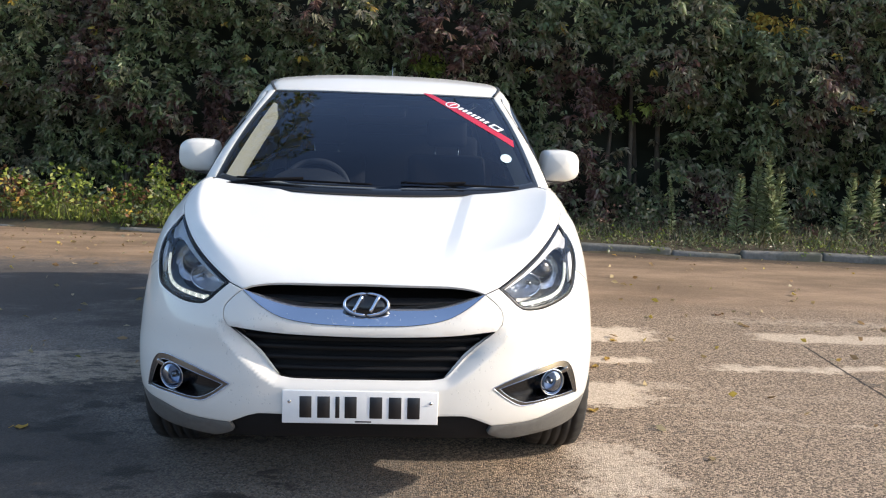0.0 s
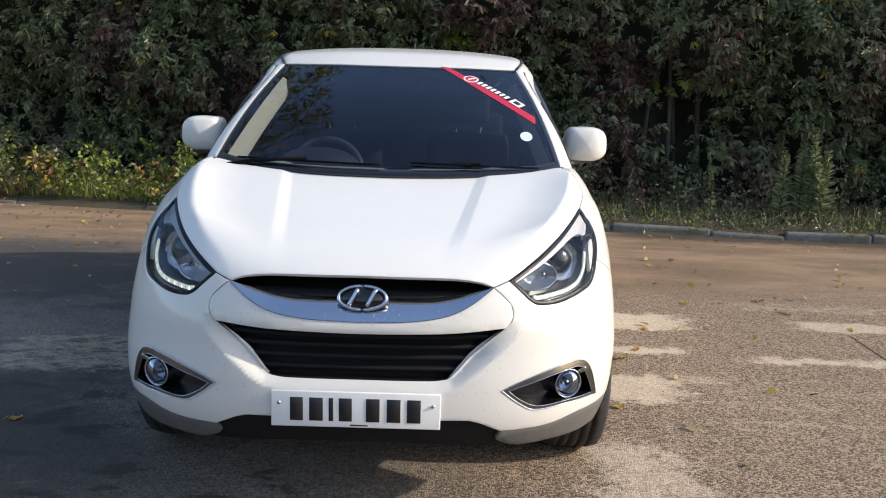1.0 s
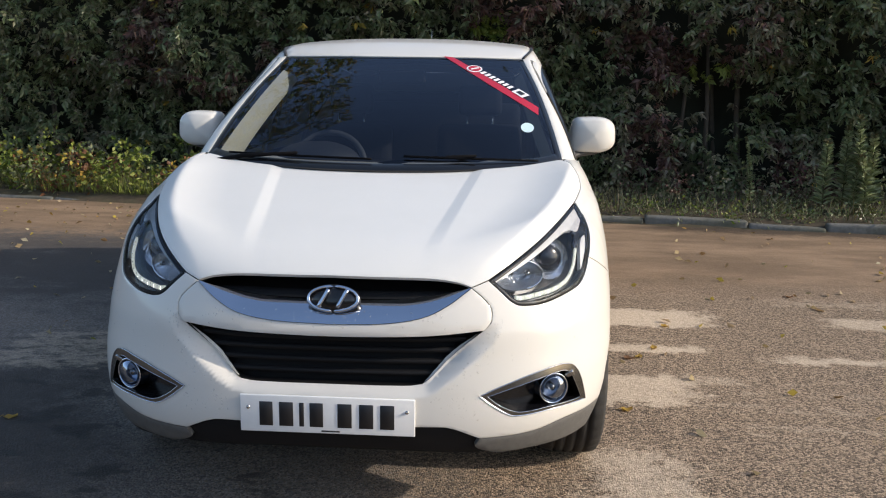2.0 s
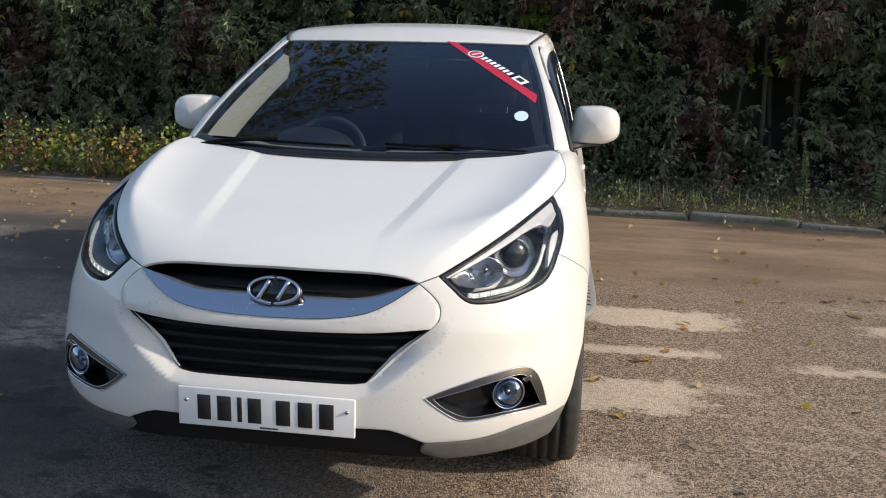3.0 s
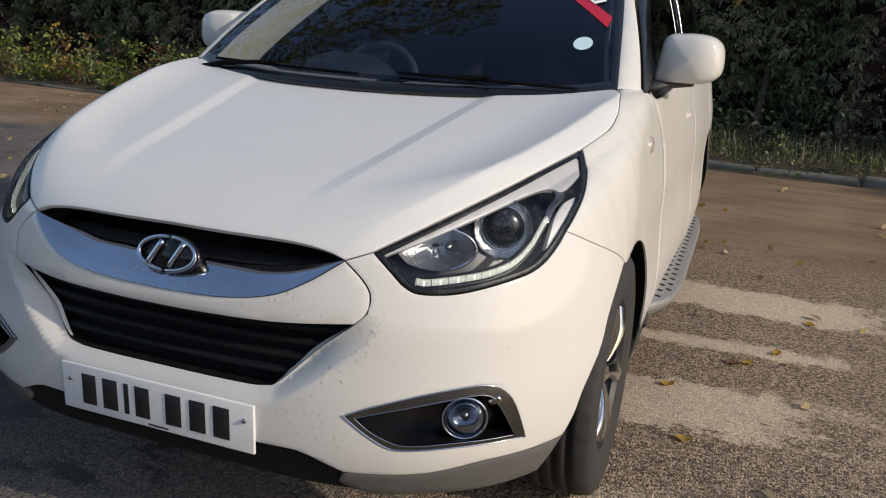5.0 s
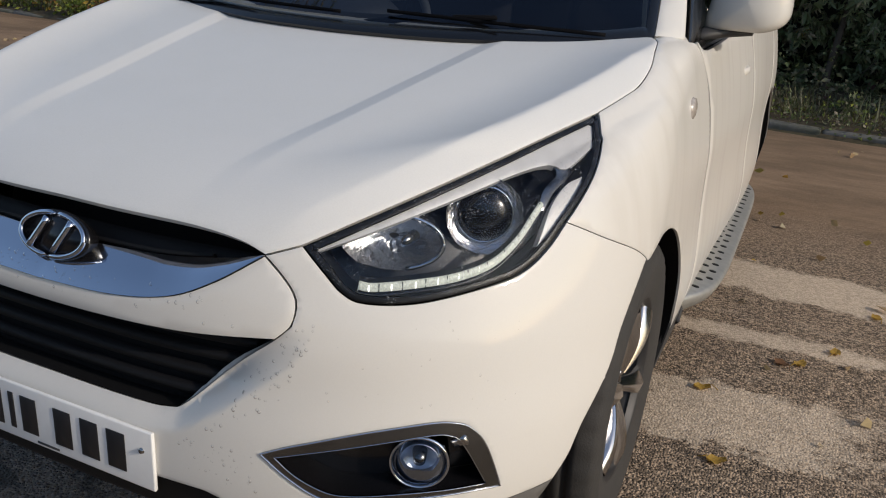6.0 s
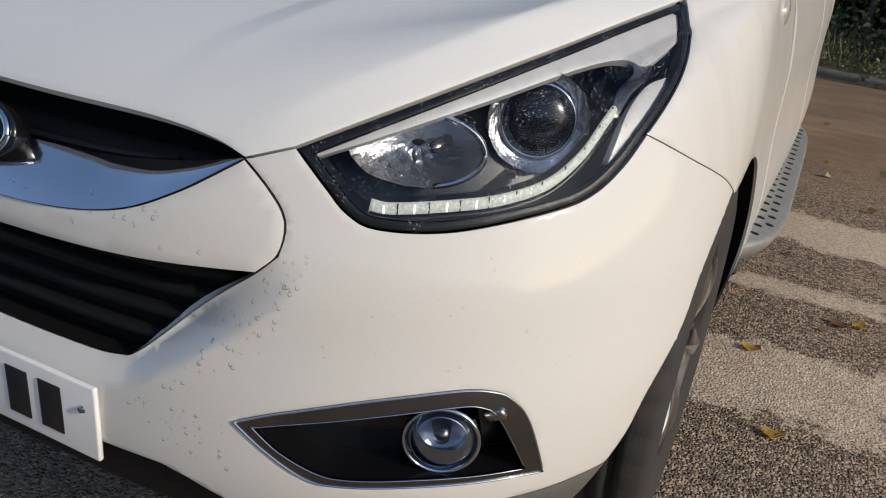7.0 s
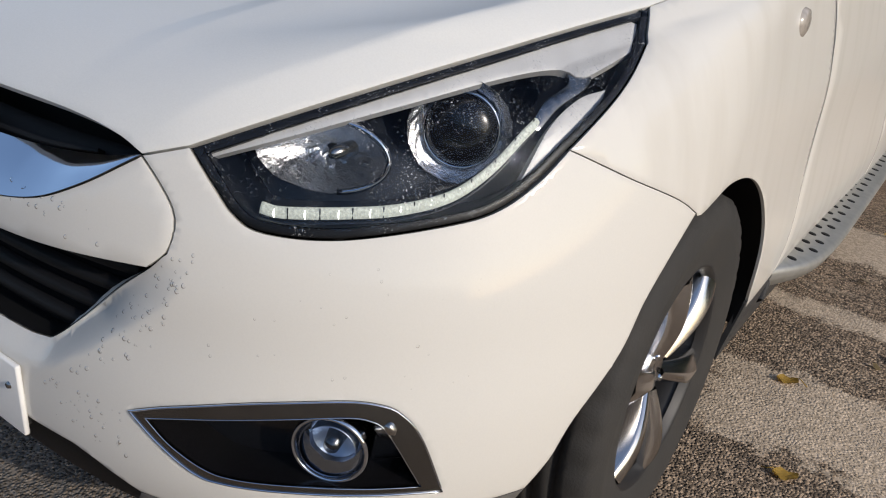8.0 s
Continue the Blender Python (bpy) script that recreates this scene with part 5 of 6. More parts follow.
for mirror in (False, True):
    s = -1 if mirror else 1
    a = np.array([(0.745, 1.27, 1.09), (0.70, 1.43, 1.215), (0.655, 1.69, 1.36), (0.61, 1.95, 1.49)]) * (s, 1, 1)
    a = smooth_line(a, 0.05)
    bridge("pillar_trim", [a + (-s * 0.012, -0.06, -0.004), a + (-s * 0.03, 0.02, -0.02), a + (-s * 0.045, 0.065, -0.035), a + (-s * 0.04, 0.11, -0.055)], CREAM, car, "cream pillar trim")
    put("door_trim", rounded_box((0.05, 2.0, 0.6), 0.02, (s * 0.79, 2.45, 0.75)), CABIN, car)
    seat = thing("seat", car, "dark fabric front seat")
    put("cushion", rounded_box((0.50, 0.52, 0.16), 0.06, (s * 0.36, 2.25, 0.68), 3), FABRIC, seat)
    back = put("backrest", rounded_box((0.50, 0.14, 0.50), 0.06, (0, 0, 0), 3), FABRIC, seat)
    back.matrix_basis = pose(s * 0.385, 2.58, 0.96, -14)
    head = put("headrest", rounded_box((0.26, 0.09, 0.18), 0.04, (0, 0, 0), 3), FABRIC, seat)
    head.matrix_basis = pose(s * 0.385, 2.68, 1.345, -10)
    for dx in (-0.075, 0.075):
        v, f = sweep([(s * 0.385 + dx, 2.635, 1.17), (s * 0.385 + dx, 2.655, 1.22), (s * 0.385 + dx, 2.67, 1.29)], 0.006, 8)
        put("headrest_post", mesh("headrest_post", v, f), CHROME, seat)
put("rear_seat", rounded_box((1.3, 0.2, 0.65), 0.06, (0, 3.45, 1.0), 3), FABRIC, car)
steer = thing("steering_wheel", car, "dark steering wheel")
tilt = Matrix.Rotation(radians(-26), 3, "X")
c = Vector((-0.37, 1.86, 1.005))
ring = [c + tilt @ Vector((0.185 * math.cos(a), 0, 0.185 * math.sin(a))) for a in np.linspace(0, 2 * np.pi, 49)]
v, f = sweep(ring, 0.016, 10, False)
STEER = material("steering_leather", (0.10, 0.105, 0.115), 0.45, grain=0.2, size=90)
put("rim", mesh("rim", v, f), STEER, steer)
for a in (0, math.pi, -math.pi / 2):
    v, f = sweep([c + tilt @ Vector((0.02 * math.cos(a), 0.02, 0.02 * math.sin(a))), c + tilt @ Vector((0.18 * math.cos(a), 0.0, 0.18 * math.sin(a)))], 0.02, 8)
    put("spoke", mesh("spoke", v, f), STEER, steer)
hub = put("hub", rounded_box((0.16, 0.05, 0.13), 0.03), STEER, steer)
hub.matrix_basis = Matrix.Translation(c) @ tilt.to_4x4()
put("rear_view_mirror", rounded_box((0.24, 0.03, 0.065), 0.02, (0.0, 1.92, 1.46)), CABIN, car)


# ---- rain drops on bumper, nose and lamp ----
drop_rng = np.random.default_rng(3)


def drops(name, corners, count, size, parent, label, caster=FRONT):
    """Flat domes of water spread between four places on the front."""
    a, b, c, d = (np.array(k, float) for k in corners)
    u, v = drop_rng.random(count)[:, None], drop_rng.random(count)[:, None]
    p, n = caster.lift(caster.flat((a * (1 - u) + b * u) * (1 - v) + (d * (1 - u) + c * u) * v))
    verts, faces = [], []
    for q, w in zip(p, n):
        r = 0.78 * size * drop_rng.uniform(0.5, 1.5) ** 1.4
        t1 = unit(np.cross(w, (0.1, 0.2, 1.0)))
        t2 = np.cross(t1, w)
        base = len(verts)
        for high, wide in ((0.0, 1.0), (0.45, 0.8), (0.7, 0.35)):
            for k in range(7):
                g = 2 * math.pi * k / 7
                verts.append(q + w * (r * high + 0.0004) + wide * r * (t1 * math.cos(g) + 1.15 * t2 * math.sin(g)))
        verts.append(q + w * (r * 0.75 + 0.0004))
        for ring in (0, 7):
            faces += [(base + ring + k, base + ring + (k + 1) % 7, base + ring + 7 + (k + 1) % 7, base + ring + 7 + k) for k in range(7)]
        faces += [(base + 14 + k, base + 14 + (k + 1) % 7, base + 21) for k in range(7)]
    ob = tagged(put(name, mesh(name, verts, faces), DROP, parent, label), kind="stuff")
    ob.visible_shadow = False
    return ob


for s in (1, -1):
    drops("rain_spatter", [(s * 0.33, 0.02, 0.50), (s * 0.46, 0.05, 0.56), (s * 0.52, 0.10, 0.72), (s * 0.47, 0.09, 0.70)], 70, 0.0026, bumper, "clear rain drops", BUMPER)
    drops("rain_spatter", [(s * 0.30, 0.01, 0.43), (s * 0.44, 0.04, 0.42), (s * 0.44, 0.05, 0.50), (s * 0.30, 0.01, 0.49)], 45, 0.0022, bumper, "clear rain drops", BUMPER)
    drops("rain_spatter", [(s * 0.50, 0.09, 0.58), (s * 0.78, 0.3, 0.56), (s * 0.76, 0.33, 0.72), (s * 0.52, 0.11, 0.70)], 26, 0.0018, bumper, "clear rain drops", BUMPER)
for s in (1, -1):
    drops("lens_spatter", [(s * 0.52, 0.13, 0.78), (s * 0.77, 0.38, 0.82), (s * 0.78, 0.58, 0.95), (s * 0.50, 0.14, 0.82)], 620, 0.0010, car, "fine droplets on the headlight")
drops("rain_spatter", [(-0.40, 0.06, 0.685), (0.40, 0.06, 0.685), (0.36, 0.06, 0.735), (-0.36, 0.06, 0.735)], 90, 0.0024, car, "clear rain drops")


# ---- kerb, verge and planting ----
def leaf_mat(name, colours, rough=0.5):
    """A leaf's colour varies from leaf to leaf."""
    m = bpy.data.materials.new(name)
    m.use_nodes = True
    n, links = m.node_tree.nodes, m.node_tree.links
    b = n["Principled BSDF"]
    geo = n.new("ShaderNodeNewGeometry")
    ramp_node = n.new("ShaderNodeValToRGB")
    el = ramp_node.color_ramp.elements
    for i, c in enumerate(colours):
        e = el[i] if i < 2 else el.new(1)
        e.position, e.color = i / (len(colours) - 1), (*c, 1)
    links.new(geo.outputs["Random Per Island"], ramp_node.inputs[0])
    links.new(ramp_node.outputs[0], b.inputs["Base Color"])
    b.inputs["Roughness"].default_value = rough
    b.inputs["Specular IOR Level"].default_value = 0.35
    thin = n.new("ShaderNodeBsdfTranslucent")
    links.new(ramp_node.outputs[0], thin.inputs[0])
    mix = n.new("ShaderNodeMixShader")
    mix.inputs[0].default_value = 0.3
    links.new(b.outputs[0], mix.inputs[1])
    links.new(thin.outputs[0], mix.inputs[2])
    links.new(mix.outputs[0], n["Material Output"].inputs[0])
    return m


GREEN = leaf_mat("leaf_green", [(0.065, 0.09, 0.038), (0.14, 0.185, 0.085), (0.195, 0.22, 0.115), (0.225, 0.215, 0.14)], 0.34)
OLIVE = leaf_mat("leaf_olive", [(0.10, 0.115, 0.06), (0.20, 0.185, 0.12), (0.235, 0.20, 0.15), (0.16, 0.18, 0.095)], 0.42)
PURPLE = leaf_mat("leaf_purple", [(0.06, 0.036, 0.032), (0.12, 0.062, 0.055), (0.15, 0.08, 0.07), (0.11, 0.085, 0.05)], 0.42)
YELLOW = leaf_mat("leaf_yellow", [(0.34, 0.27, 0.05), (0.46, 0.36, 0.08), (0.44, 0.25, 0.05), (0.30, 0.30, 0.07)])
BRIGHT = leaf_mat("leaf_bright", [(0.08, 0.13, 0.02), (0.16, 0.22, 0.04), (0.27, 0.30, 0.07), (0.12, 0.15, 0.035)])
RUST = leaf_mat("leaf_rust", [(0.10, 0.045, 0.02), (0.18, 0.08, 0.04), (0.22, 0.12, 0.06), (0.14, 0.06, 0.03)])
STRAW = leaf_mat("grass_dry", [(0.08, 0.075, 0.03), (0.14, 0.12, 0.06), (0.05, 0.07, 0.02), (0.17, 0.14, 0.08)], 0.7)
LITTER = leaf_mat("fallen_leaf", [(0.36, 0.27, 0.13), (0.42, 0.34, 0.2), (0.28, 0.17, 0.08), (0.45, 0.40, 0.27)], 0.6)
BARK = material("bark", (0.075, 0.06, 0.045), 0.9, grain=0.5, size=14, bump=0.8, bump_size=40)
# Near-black colour for the shade deep inside the hedge.
HEDGE_SHADE = material("hedge_depth_shade", (0.016, 0.019, 0.011), 0.95, grain=0.5, size=3)
WEED = leaf_mat("leaf_weed", [(0.13, 0.17, 0.07), (0.22, 0.27, 0.13), (0.32, 0.36, 0.20), (0.26, 0.28, 0.15)])
SOIL = material("soil", (0.085, 0.06, 0.038), 0.95, grain=0.6, size=22, dirt=0.6, dirt_size=3, dirt_colour=(0.05, 0.055, 0.02), bump=0.9, bump_size=40)
STONE = material("kerb_stone", (0.17, 0.165, 0.155), 0.95, grain=0.5, size=30, dirt=0.85, dirt_size=4, dirt_colour=(0.07, 0.075, 0.05), bump=0.6, bump_size=120)
rng = np.random.default_rng(7)


def leaves(name, base, way, length, width, mats, which, parent=None, label="", droop=0.3, shape=0.45):
    """Many folded leaves in one mesh: base points, directions, sizes, material numbers."""
    n = len(base)
    way = unit(way)
    side = unit(np.cross(way, rng.normal(size=(n, 3))))
    up = np.cross(side, way)
    length, width = np.broadcast_to(length, (n,))[:, None], np.broadcast_to(width, (n,))[:, None]
    tip = base + way * length - np.array((0, 0, 1.0)) * length * droop
    mid = base + way * length * shape - np.array((0, 0, 1.0)) * length * droop * 0.25
    l, r = mid + side * width / 2 + up * width * 0.22, mid - side * width / 2 + up * width * 0.22
    v = np.stack([base, l, tip, r], 1).reshape(-1, 3)
    me = bpy.data.meshes.new(name)
    me.vertices.add(4 * n)
    me.vertices.foreach_set("co", v.ravel().astype(np.float32))
    k = np.arange(n) * 4
    loops = np.stack([k, k + 1, k + 2, k, k + 2, k + 3], 1).ravel()
    me.loops.add(6 * n)
    me.loops.foreach_set("vertex_index", loops.astype(np.int32))
    me.polygons.add(2 * n)
    me.polygons.foreach_set("loop_start", np.arange(2 * n, dtype=np.int32) * 3)
    me.polygons.foreach_set("loop_total", np.full(2 * n, 3, np.int32))
    for m in mats:
        me.materials.append(m)
    me.polygons.foreach_set("material_index", np.repeat(which, 2).astype(np.int32))
    me.update(calc_edges=True)
    me.validate()
    ob = new(name, me)
    ob.parent = parent
    return tagged(ob, label) if label else ob


def wave(x, z, s=0.0):
    """A soft uneven field."""
    return (np.sin(1.3 * x + 2.1 * z + s) + np.sin(2.7 * x - 1.6 * z + 1.7 * s) + np.sin(0.6 * x + 3.9 * z + 2.3 * s) + np.sin(4.3 * x + 0.8 * z - s)) / 4


def hedge_front(x, z):
    return kerb_y(x) + 1.75 + 0.45 * wave(x, z) + 0.34 * wave(2.6 * x, 2.6 * z, 1.0) + 0.20 * wave(6.3 * x, 5.1 * z, 3.0) - 0.30 * np.clip(z - 0.9, 0, 2) + 0.12 * np.clip(z - 3.5, 0, 9)


def hedge_height(x):
    return 5.4 + 0.5 * np.sin(1.1 * x) + 8.2 * np.clip(np.minimum((x + 11) / 2.5, (-1.8 - x) / 1.6), 0, 1)


def hedge():
    ob = tagged(new("hedge"), "tall dense overgrown hedge in dark green and purple-brown leaf", "hedge", kind="stuff")
    # A dark sheet behind the leaves stands in for the hedge's shaded depth.
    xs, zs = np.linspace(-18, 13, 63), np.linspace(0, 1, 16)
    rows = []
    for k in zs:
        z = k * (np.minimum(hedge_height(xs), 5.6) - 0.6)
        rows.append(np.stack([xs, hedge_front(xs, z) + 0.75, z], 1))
    bridge("hedge_depth_shade", rows[::-1], HEDGE_SHADE, ob)
    n = 31000
    x = rng.uniform(-13.5, 9.5, n)
    z = np.where(rng.random(n) < 0.66, rng.uniform(0.15, 3.6, n), rng.uniform(3.6, 13.8, n))
    x = np.concatenate([x, rng.uniform(-11.5, -1.2, 8500)])
    z = np.concatenate([z, rng.uniform(4.0, 13.8, 8500)])
    n = len(x)
    keep = z < hedge_height(x) + rng.normal(0, 0.15 + 0.9 * (z > 6), n) + 1.6 * wave(1.7 * x, 1.1 * z, 5.0) * (z > 5)
    hollow = np.exp(-((x - 3.25) / 0.65) ** 2 - ((z - 1.25) / 0.5) ** 2)
    keep &= rng.random(n) > 1.15 * hollow
    keep &= (wave(3.1 * x, 3.1 * z, 4.0) > -0.30) | (rng.random(n) < 0.22)
    x, z = x[keep], z[keep]
    depth = np.abs(rng.normal(0, 0.09, len(x))) + np.where(rng.random(len(x)) < 0.25, 0.3 * rng.random(len(x)), 0)
    y = hedge_front(x, z) + depth - 0.6 * np.clip(-1.8 - x, 0, 9) * np.clip((z - 4.6) / 2, 0, 1)
    kind = np.zeros(len(x), int)
    field = wave(0.9 * x, 0.9 * z, 2.0) + rng.normal(0, 0.22, len(x))
    kind[field > 0.10] = 1
    kind[field > 0.46] = 2
    kind[np.exp(-((x - 2.6) / 0.7) ** 2 - ((z - 1.85) / 0.3) ** 2) > rng.random(len(x))] = 2
    kind[(np.exp(-((x - 4.7) / 0.22) ** 2 - ((z - 2.95) / 0.18) ** 2) > 0.6 * rng.random(len(x))) & (depth < 0.3)] = 3
    kind[np.exp(-((x + 3.3) / 0.55) ** 2 - ((z - 0.95) / 0.45) ** 2) > rng.random(len(x))] = 2
    kind[(z > 4.2) & (rng.random(len(x)) < 0.5)] = 3
    kind[(z > 4.2) & (rng.random(len(x)) < 0.4)] = 4
    kind[rng.random(len(x)) < 0.006] = 3
    kind[((x - 0.34) ** 2 + (z - 2.2) ** 2 < 0.05) & (depth < 0.3)] = 4
    kind[((x - 3.1) ** 2 + (z - 1.75) ** 2 < 0.05) & (depth < 0.3)] = 4
    per = 10
    count = len(x)
    tip = np.stack([x, y, z], 1) + rng.normal(0, 0.03, (count, 3))
    face = unit(np.stack([rng.normal(0.1, 0.55, count), np.full(count, -1.0), rng.normal(0.1, 0.25, count)], 1))
    across = unit(np.cross(face, (0, 0, 1.0)))
    fan = rng.uniform(-1.9, 1.9, (count, per))
    way = np.sin(fan)[..., None] * across[:, None] - (np.cos(fan) * rng.uniform(0.5, 1.1, (count, per)))[..., None] * np.array((0, 0, 1.0)) + rng.uniform(0.15, 0.8, (count, per))[..., None] * face[:, None]
    way = (way + rng.normal(0, 0.18, way.shape)).reshape(-1, 3)
    base = np.repeat(tip, per, 0) + rng.normal(0, 0.018, (count * per, 3))
    big = np.repeat(rng.uniform(0.055, 0.12, count), per) * rng.uniform(0.7, 1.15, count * per)
    leaves("hedge_leaves", base, way, big, big * rng.uniform(0.34, 0.50, len(base)), [GREEN, OLIVE, PURPLE, YELLOW, BRIGHT], np.repeat(kind, per), ob, droop=0.25)
    for i in range(9):
        bx = (2.75, 3.1, 3.4, 3.75, -0.6, 1.2, -4.2, -6.4, 5.6)[i]
        by = hedge_front(np.array(bx), np.array(1.2)) + 0.35
        line = [(bx + 0.08 * math.sin(3 * k + i) + 0.12 * k * math.cos(i), by + 0.1 * math.sin(2 * k + i), 2.6 * k) for k in np.linspace(0, 1, 9)]
        v, f = sweep(line, np.linspace(0.045, 0.02, 9) * (0.8 + 0.1 * (i % 4)), 7)
        put("trunk", mesh("trunk", v, f), BARK, ob)
    for i in range(26):
        bx, bz = rng.uniform(-9, 7), rng.uniform(0.4, 3.2)
        by = float(hedge_front(np.array(bx), np.array(bz))) + 0.05
        d = np.array((rng.normal(0, 0.5), -0.25, rng.uniform(0.1, 0.8)))
        v, f = sweep([np.array((bx, by, bz)) + d * k + (0, 0, -0.15 * k * k) for k in np.linspace(-0.3, 0.5, 5)], np.linspace(0.007, 0.003, 5), 5)
        put("twig", mesh("twig", v, f), BARK, ob)
    return ob


hedge()


def verge():
    xs = np.linspace(-40, 40, 161)
    rows = []
    for d, z in ((-0.16, -0.03), (-0.08, 0.0), (0.0, 0.045), (0.10, 0.07), (0.35, 0.10), (0.9, 0.14), (1.6, 0.18), (3.0, 0.2), (40, 0.3)):
        rows.append(np.stack([xs, kerb_y(xs) + d, z + 0.03 * wave(2 * xs, np.full_like(xs, d * 3))], 1))
    tagged(bridge("verge", rows[::-1], SOIL, None), "brown soil verge behind the kerb", "verge", kind="structure")


verge()
kerb = tagged(new("kerb"), "weathered grey stone kerb along the verge", "kerb", kind="structure")
kerb_meshes = []
for length in (0.92, 1.1, 0.8):
    me = rounded_box((length - 0.008, 0.13, 0.22), 0.035, (0, 0, 0), 3)
    for v_ in me.vertices:
        v_.co += Vector((0, 0.012 * math.sin(9 * v_.co.x + length * 40), 0.010 * math.sin(13 * v_.co.x + 31 * length)))
    me.materials.append(STONE)
    kerb_meshes.append(me)
at_x, i = -24.0, 0
while at_x < 20:
    length = (0.92, 1.1, 0.8)[i % 3]
    mid = at_x + length / 2
    o = new("kerbstone", kerb_meshes[i % 3])
    o.parent = kerb
    high = -0.028 - (0.05 if mid < -2.6 else 0.0) + rng.normal(0, 0.01)
    o.matrix_basis = pose(mid, kerb_y(mid) + rng.normal(0, 0.006), high, rng.normal(0, 1.5), rng.normal(0, 0.6), -6.84 + rng.normal(0, 0.5))
    at_x += length * 0.993
    i += 1


def scatter_grass(n, x0, x1, d0, d1, h0, h1, name, label, mats, weights):
    x = rng.uniform(x0, x1, n)
    d = d0 + (d1 - d0) * rng.random(n)
    base = np.stack([x, kerb_y(x) + d, np.full(n, 0.08)], 1)
    way = np.stack([rng.normal(0, 0.35, n), rng.normal(-0.1, 0.35, n), np.full(n, 1.0)], 1)
    return leaves(name, base, way, rng.uniform(h0, h1, n), rng.uniform(0.006, 0.014, n), mats, rng.choice(len(mats), n, p=weights), None, label, droop=0.15, shape=0.3)


tagged(scatter_grass(2600, -5.6, -1.6, 0.0, 0.9, 0.08, 0.30, "bank_grass", "sunlit fresh green grass beside the low bushes", [BRIGHT, STRAW], [0.75, 0.25]), category="grass", kind="stuff")
tagged(scatter_grass(9000, -12, 9, 0.12, 1.7, 0.08, 0.42, "verge_grass", "rough dry and green grass along the verge", [STRAW, GREEN, OLIVE], [0.4, 0.35, 0.25]), category="grass", kind="stuff")


def low_plants(name, n, x0, x1, d0, d1, top, size, mats, weights, label, per=11):
    """Low clumps of broad leaves."""
    x = rng.uniform(x0, x1, n)
    d = rng.uniform(d0, d1, n)
    h = top * (0.2 + 0.8 * np.clip(0.35 + 1.5 * wave(2.3 * x, 3 * d, 0.5), 0, 1.15))
    z = 0.08 + h * rng.random(n) ** 0.7
    rank = np.argsort(np.argsort(wave(2.9 * x, 2.2 * d, 1.3) + rng.normal(0, 0.25, n))) / n
    kind = np.searchsorted(np.cumsum(weights)[:-1], rank)
    base = np.repeat(np.stack([x, kerb_y(x) + d, z], 1), per, 0)
    off = rng.normal(0, 0.05, base.shape)
    s = rng.uniform(size * 0.6, size * 1.3, len(base))
    ob = leaves(name, base + off, off * 8 + np.array((0, -0.3, 0.35)) + rng.normal(0, 0.4, base.shape), s, s * 0.6, mats, np.repeat(kind, per), None, label, droop=0.25)
    return tagged(ob, category="plants", kind="stuff")


low_plants("low_bush", 1000, -12, -2.6, 0.02, 1.1, 0.66, 0.075, [BRIGHT, GREEN, RUST, YELLOW], [0.56, 0.22, 0.17, 0.05], "sunlit bright green and rusty low bushes")
low_plants("ground_cover", 650, -2.6, 9, -0.03, 0.7, 0.15, 0.045, [GREEN, BRIGHT, OLIVE], [0.5, 0.3, 0.2], "small green ground cover behind the kerb")
low_plants("undergrowth", 700, -2.6, 9, 0.6, 1.7, 0.6, 0.06, [GREEN, OLIVE, PURPLE], [0.5, 0.35, 0.15], "dark green undergrowth below the hedge")


def tall_weed(x, d, height, spread):
    """An upright weed with narrow leaves all along its stem."""
    ob = tagged(new("tall_weed"), "upright green weed with narrow leaves and a pale tip", "weed", "weeds on the verge")
    foot = np.array((x, kerb_y(x) + d, 0.1))
    ob.location = foot
    lean = rng.normal(0, 0.05, 2)
    line = [(lean[0] * k * k, lean[1] * k * k, height * k) for k in np.linspace(0, 1, 7)]
    v, f = sweep(line, np.linspace(0.008, 0.003, 7), 5)
    put("stem", mesh("stem", v, f), STRAW, ob)
    n = int(270 * height)
    k = rng.random(n) ** 0.8
    a = rng.uniform(0, 2 * np.pi, n)
    base = np.stack([lean[0] * k * k, lean[1] * k * k, height * (0.12 + 0.88 * k)], 1)
    way = np.stack([np.cos(a), np.sin(a), 0.7 + 0.3 * k], 1)
    leaves("foliage", base, way, spread * (1.15 - 0.75 * k), 0.028, [WEED, GREEN, STRAW], np.where(k > 0.93, 2, (rng.random(n) < 0.25).astype(int)), ob, droop=0.3)


tall_weed(3.45, 0.8, 0.85, 0.07)
for x, d, h in ((4.18, 0.62, 0.85), (4.42, 0.70, 1.0), (4.54, 0.64, 1.12), (4.70, 0.68, 0.92), (4.60, 0.55, 0.7), (4.48, 0.58, 0.6), (5.52, 0.70, 0.9), (5.82, 0.74, 0.95), (6.5, 0.8, 0.8)):
    tall_weed(x, d, h, 0.17)


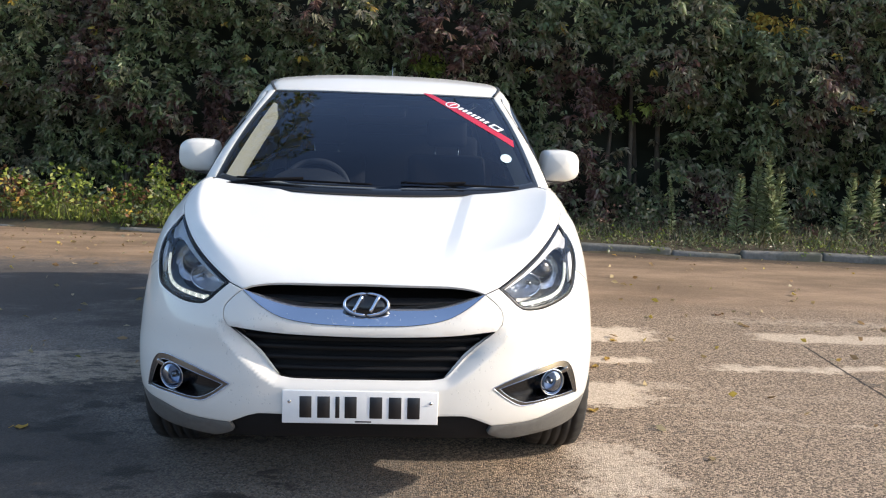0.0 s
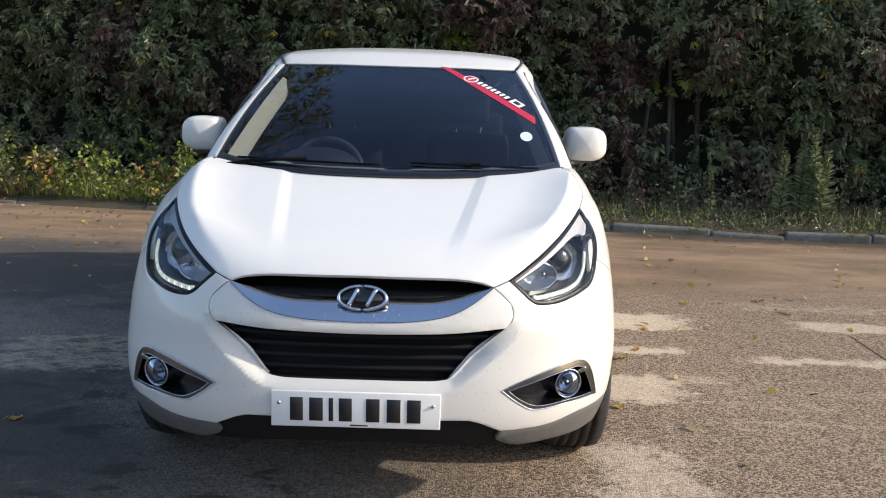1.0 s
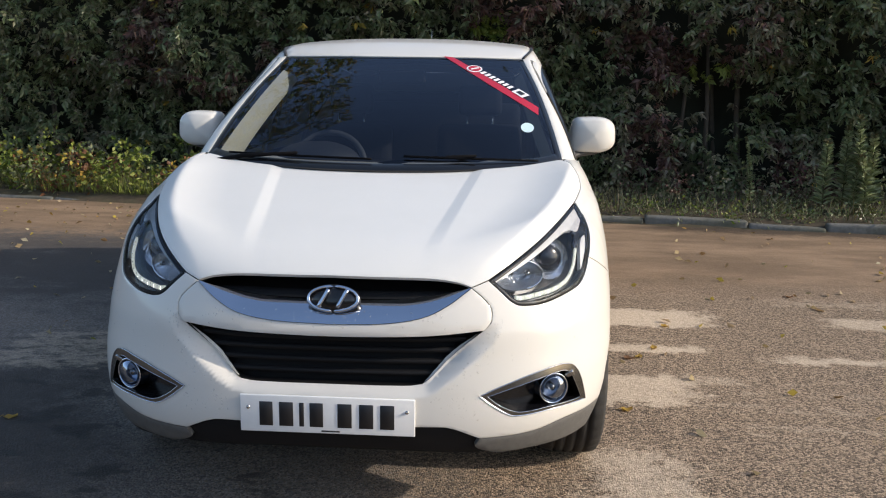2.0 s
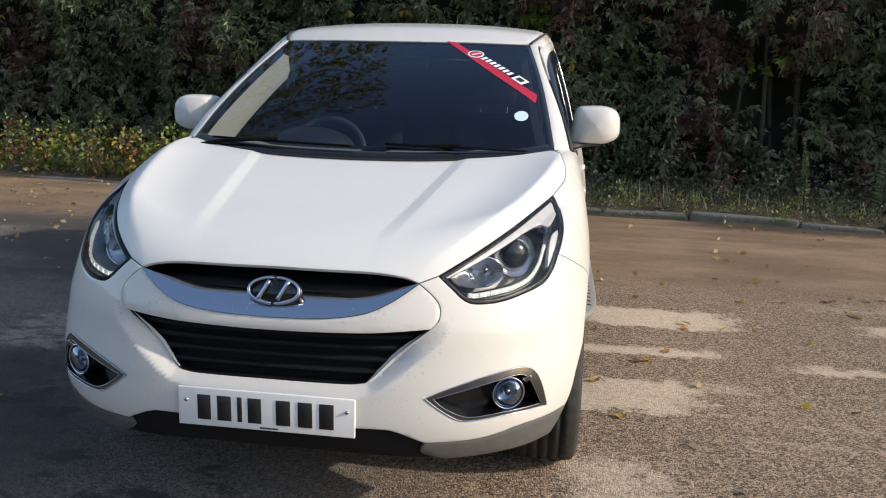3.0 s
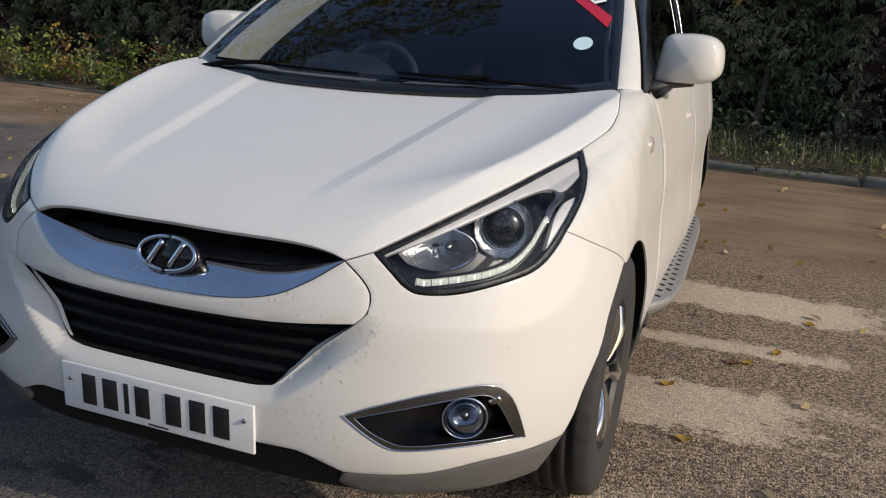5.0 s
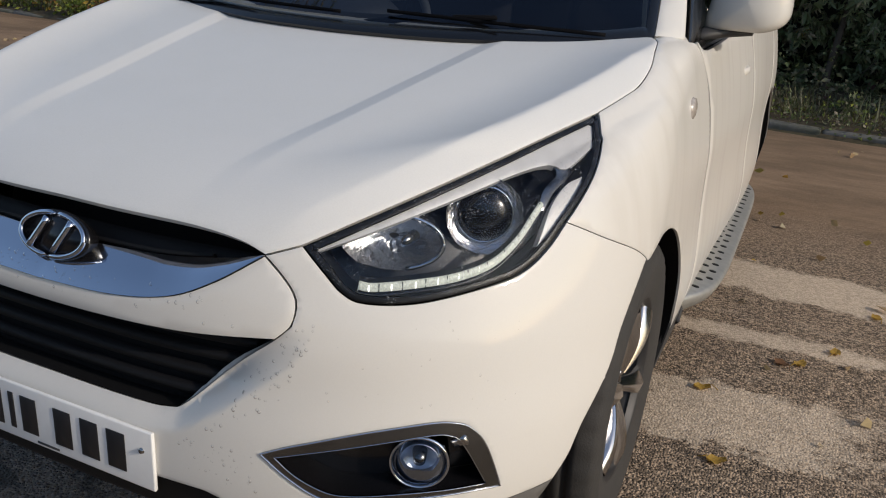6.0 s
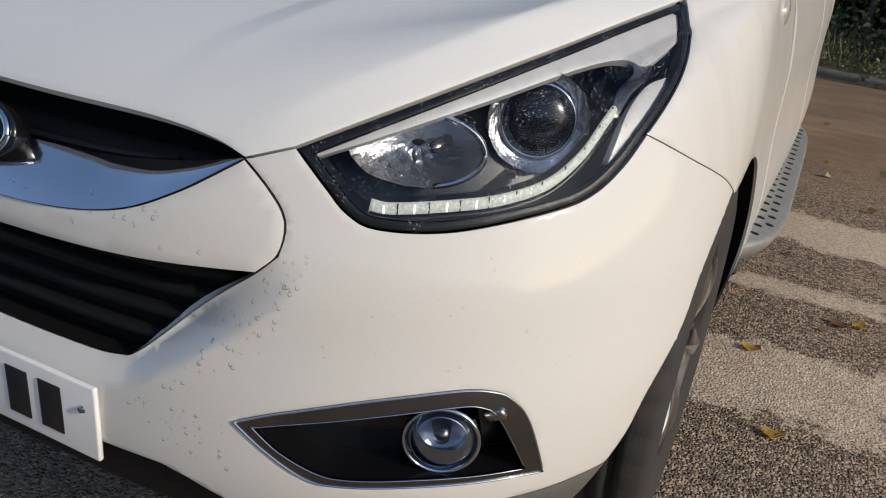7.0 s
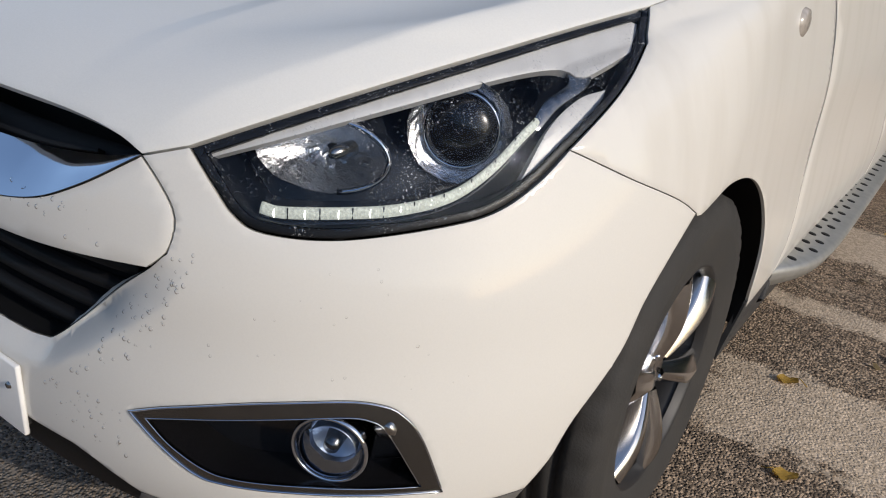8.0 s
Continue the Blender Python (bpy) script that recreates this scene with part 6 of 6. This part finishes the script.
def fallen(n, x0, x1, y0, y1, size):
    x, y = rng.uniform(x0, x1, n), rng.uniform(y0, y1, n)
    keep = y < kerb_y(x) - 0.05
    x, y = x[keep], y[keep]
    base = np.stack([x, y, np.full(len(x), 0.008)], 1)
    a = rng.uniform(0, 2 * np.pi, len(x))
    way = np.stack([np.cos(a), np.sin(a), rng.uniform(0.0, 0.35, len(x))], 1)
    s = rng.uniform(0.5, 1.25, len(x)) * size
    return base, way, s


parts = [fallen(230, -7, 6, 2.0, 7.4, 0.065), fallen(170, -8, -2.5, 5.6, 7.6, 0.06), fallen(34, 1.0, 3.2, 0.6, 4.0, 0.055), fallen(30, -4, -1, 0.8, 4, 0.06)]
base, way, s = (np.concatenate([p[i] for p in parts]) for i in range(3))
tagged(leaves("fallen_leaves", base, way, s, s * 0.6, [LITTER, YELLOW], (rng.random(len(s)) < 0.15).astype(int), None, "small dry leaves scattered over the asphalt", droop=0.0), category="leaves", kind="stuff")


def curled_leaf(x, y, turn, mat, size=0.055):
    ob = tagged(new("fallen_leaf"), "curled yellow autumn leaf lying on the asphalt", "leaf", "larger leaves on the ground")
    rows = []
    for k in np.linspace(0, 1, 7):
        w = size * 0.36 * math.sin(math.pi * (0.06 + 0.9 * k)) ** 0.8
        rows.append([((k - 0.5) * size, w * q, 0.004 + 0.25 * abs(w * q) + 0.008 * (2 * k - 1) ** 2 + 0.004 * math.sin(9 * k + 5 * q)) for q in (-1, -0.5, 0, 0.5, 1)])
    bridge("blade", rows, mat, ob)
    v, f = sweep([(-0.5 * size, 0, 0.02), (-0.72 * size, 0.004, 0.012), (-0.9 * size, 0.012, 0.006)], 0.0015, 5)
    put("stalk", mesh("stalk", v, f), mat, ob)
    ob.matrix_basis = pose(x, y, 0, 0, 0, turn)


for x, y, turn, mat in ((1.08, 1.21, 20, YELLOW), (1.2, 1.95, 140, RUST), (1.26, 1.98, 60, YELLOW), (1.37, 2.15, 80, YELLOW), (2.56, 3.46, 10, RUST), (0.98, 1.62, 200, YELLOW), (-1.55, 0.85, 30, YELLOW), (1.52, 2.6, 120, YELLOW)):
    curled_leaf(x, y, turn, mat)
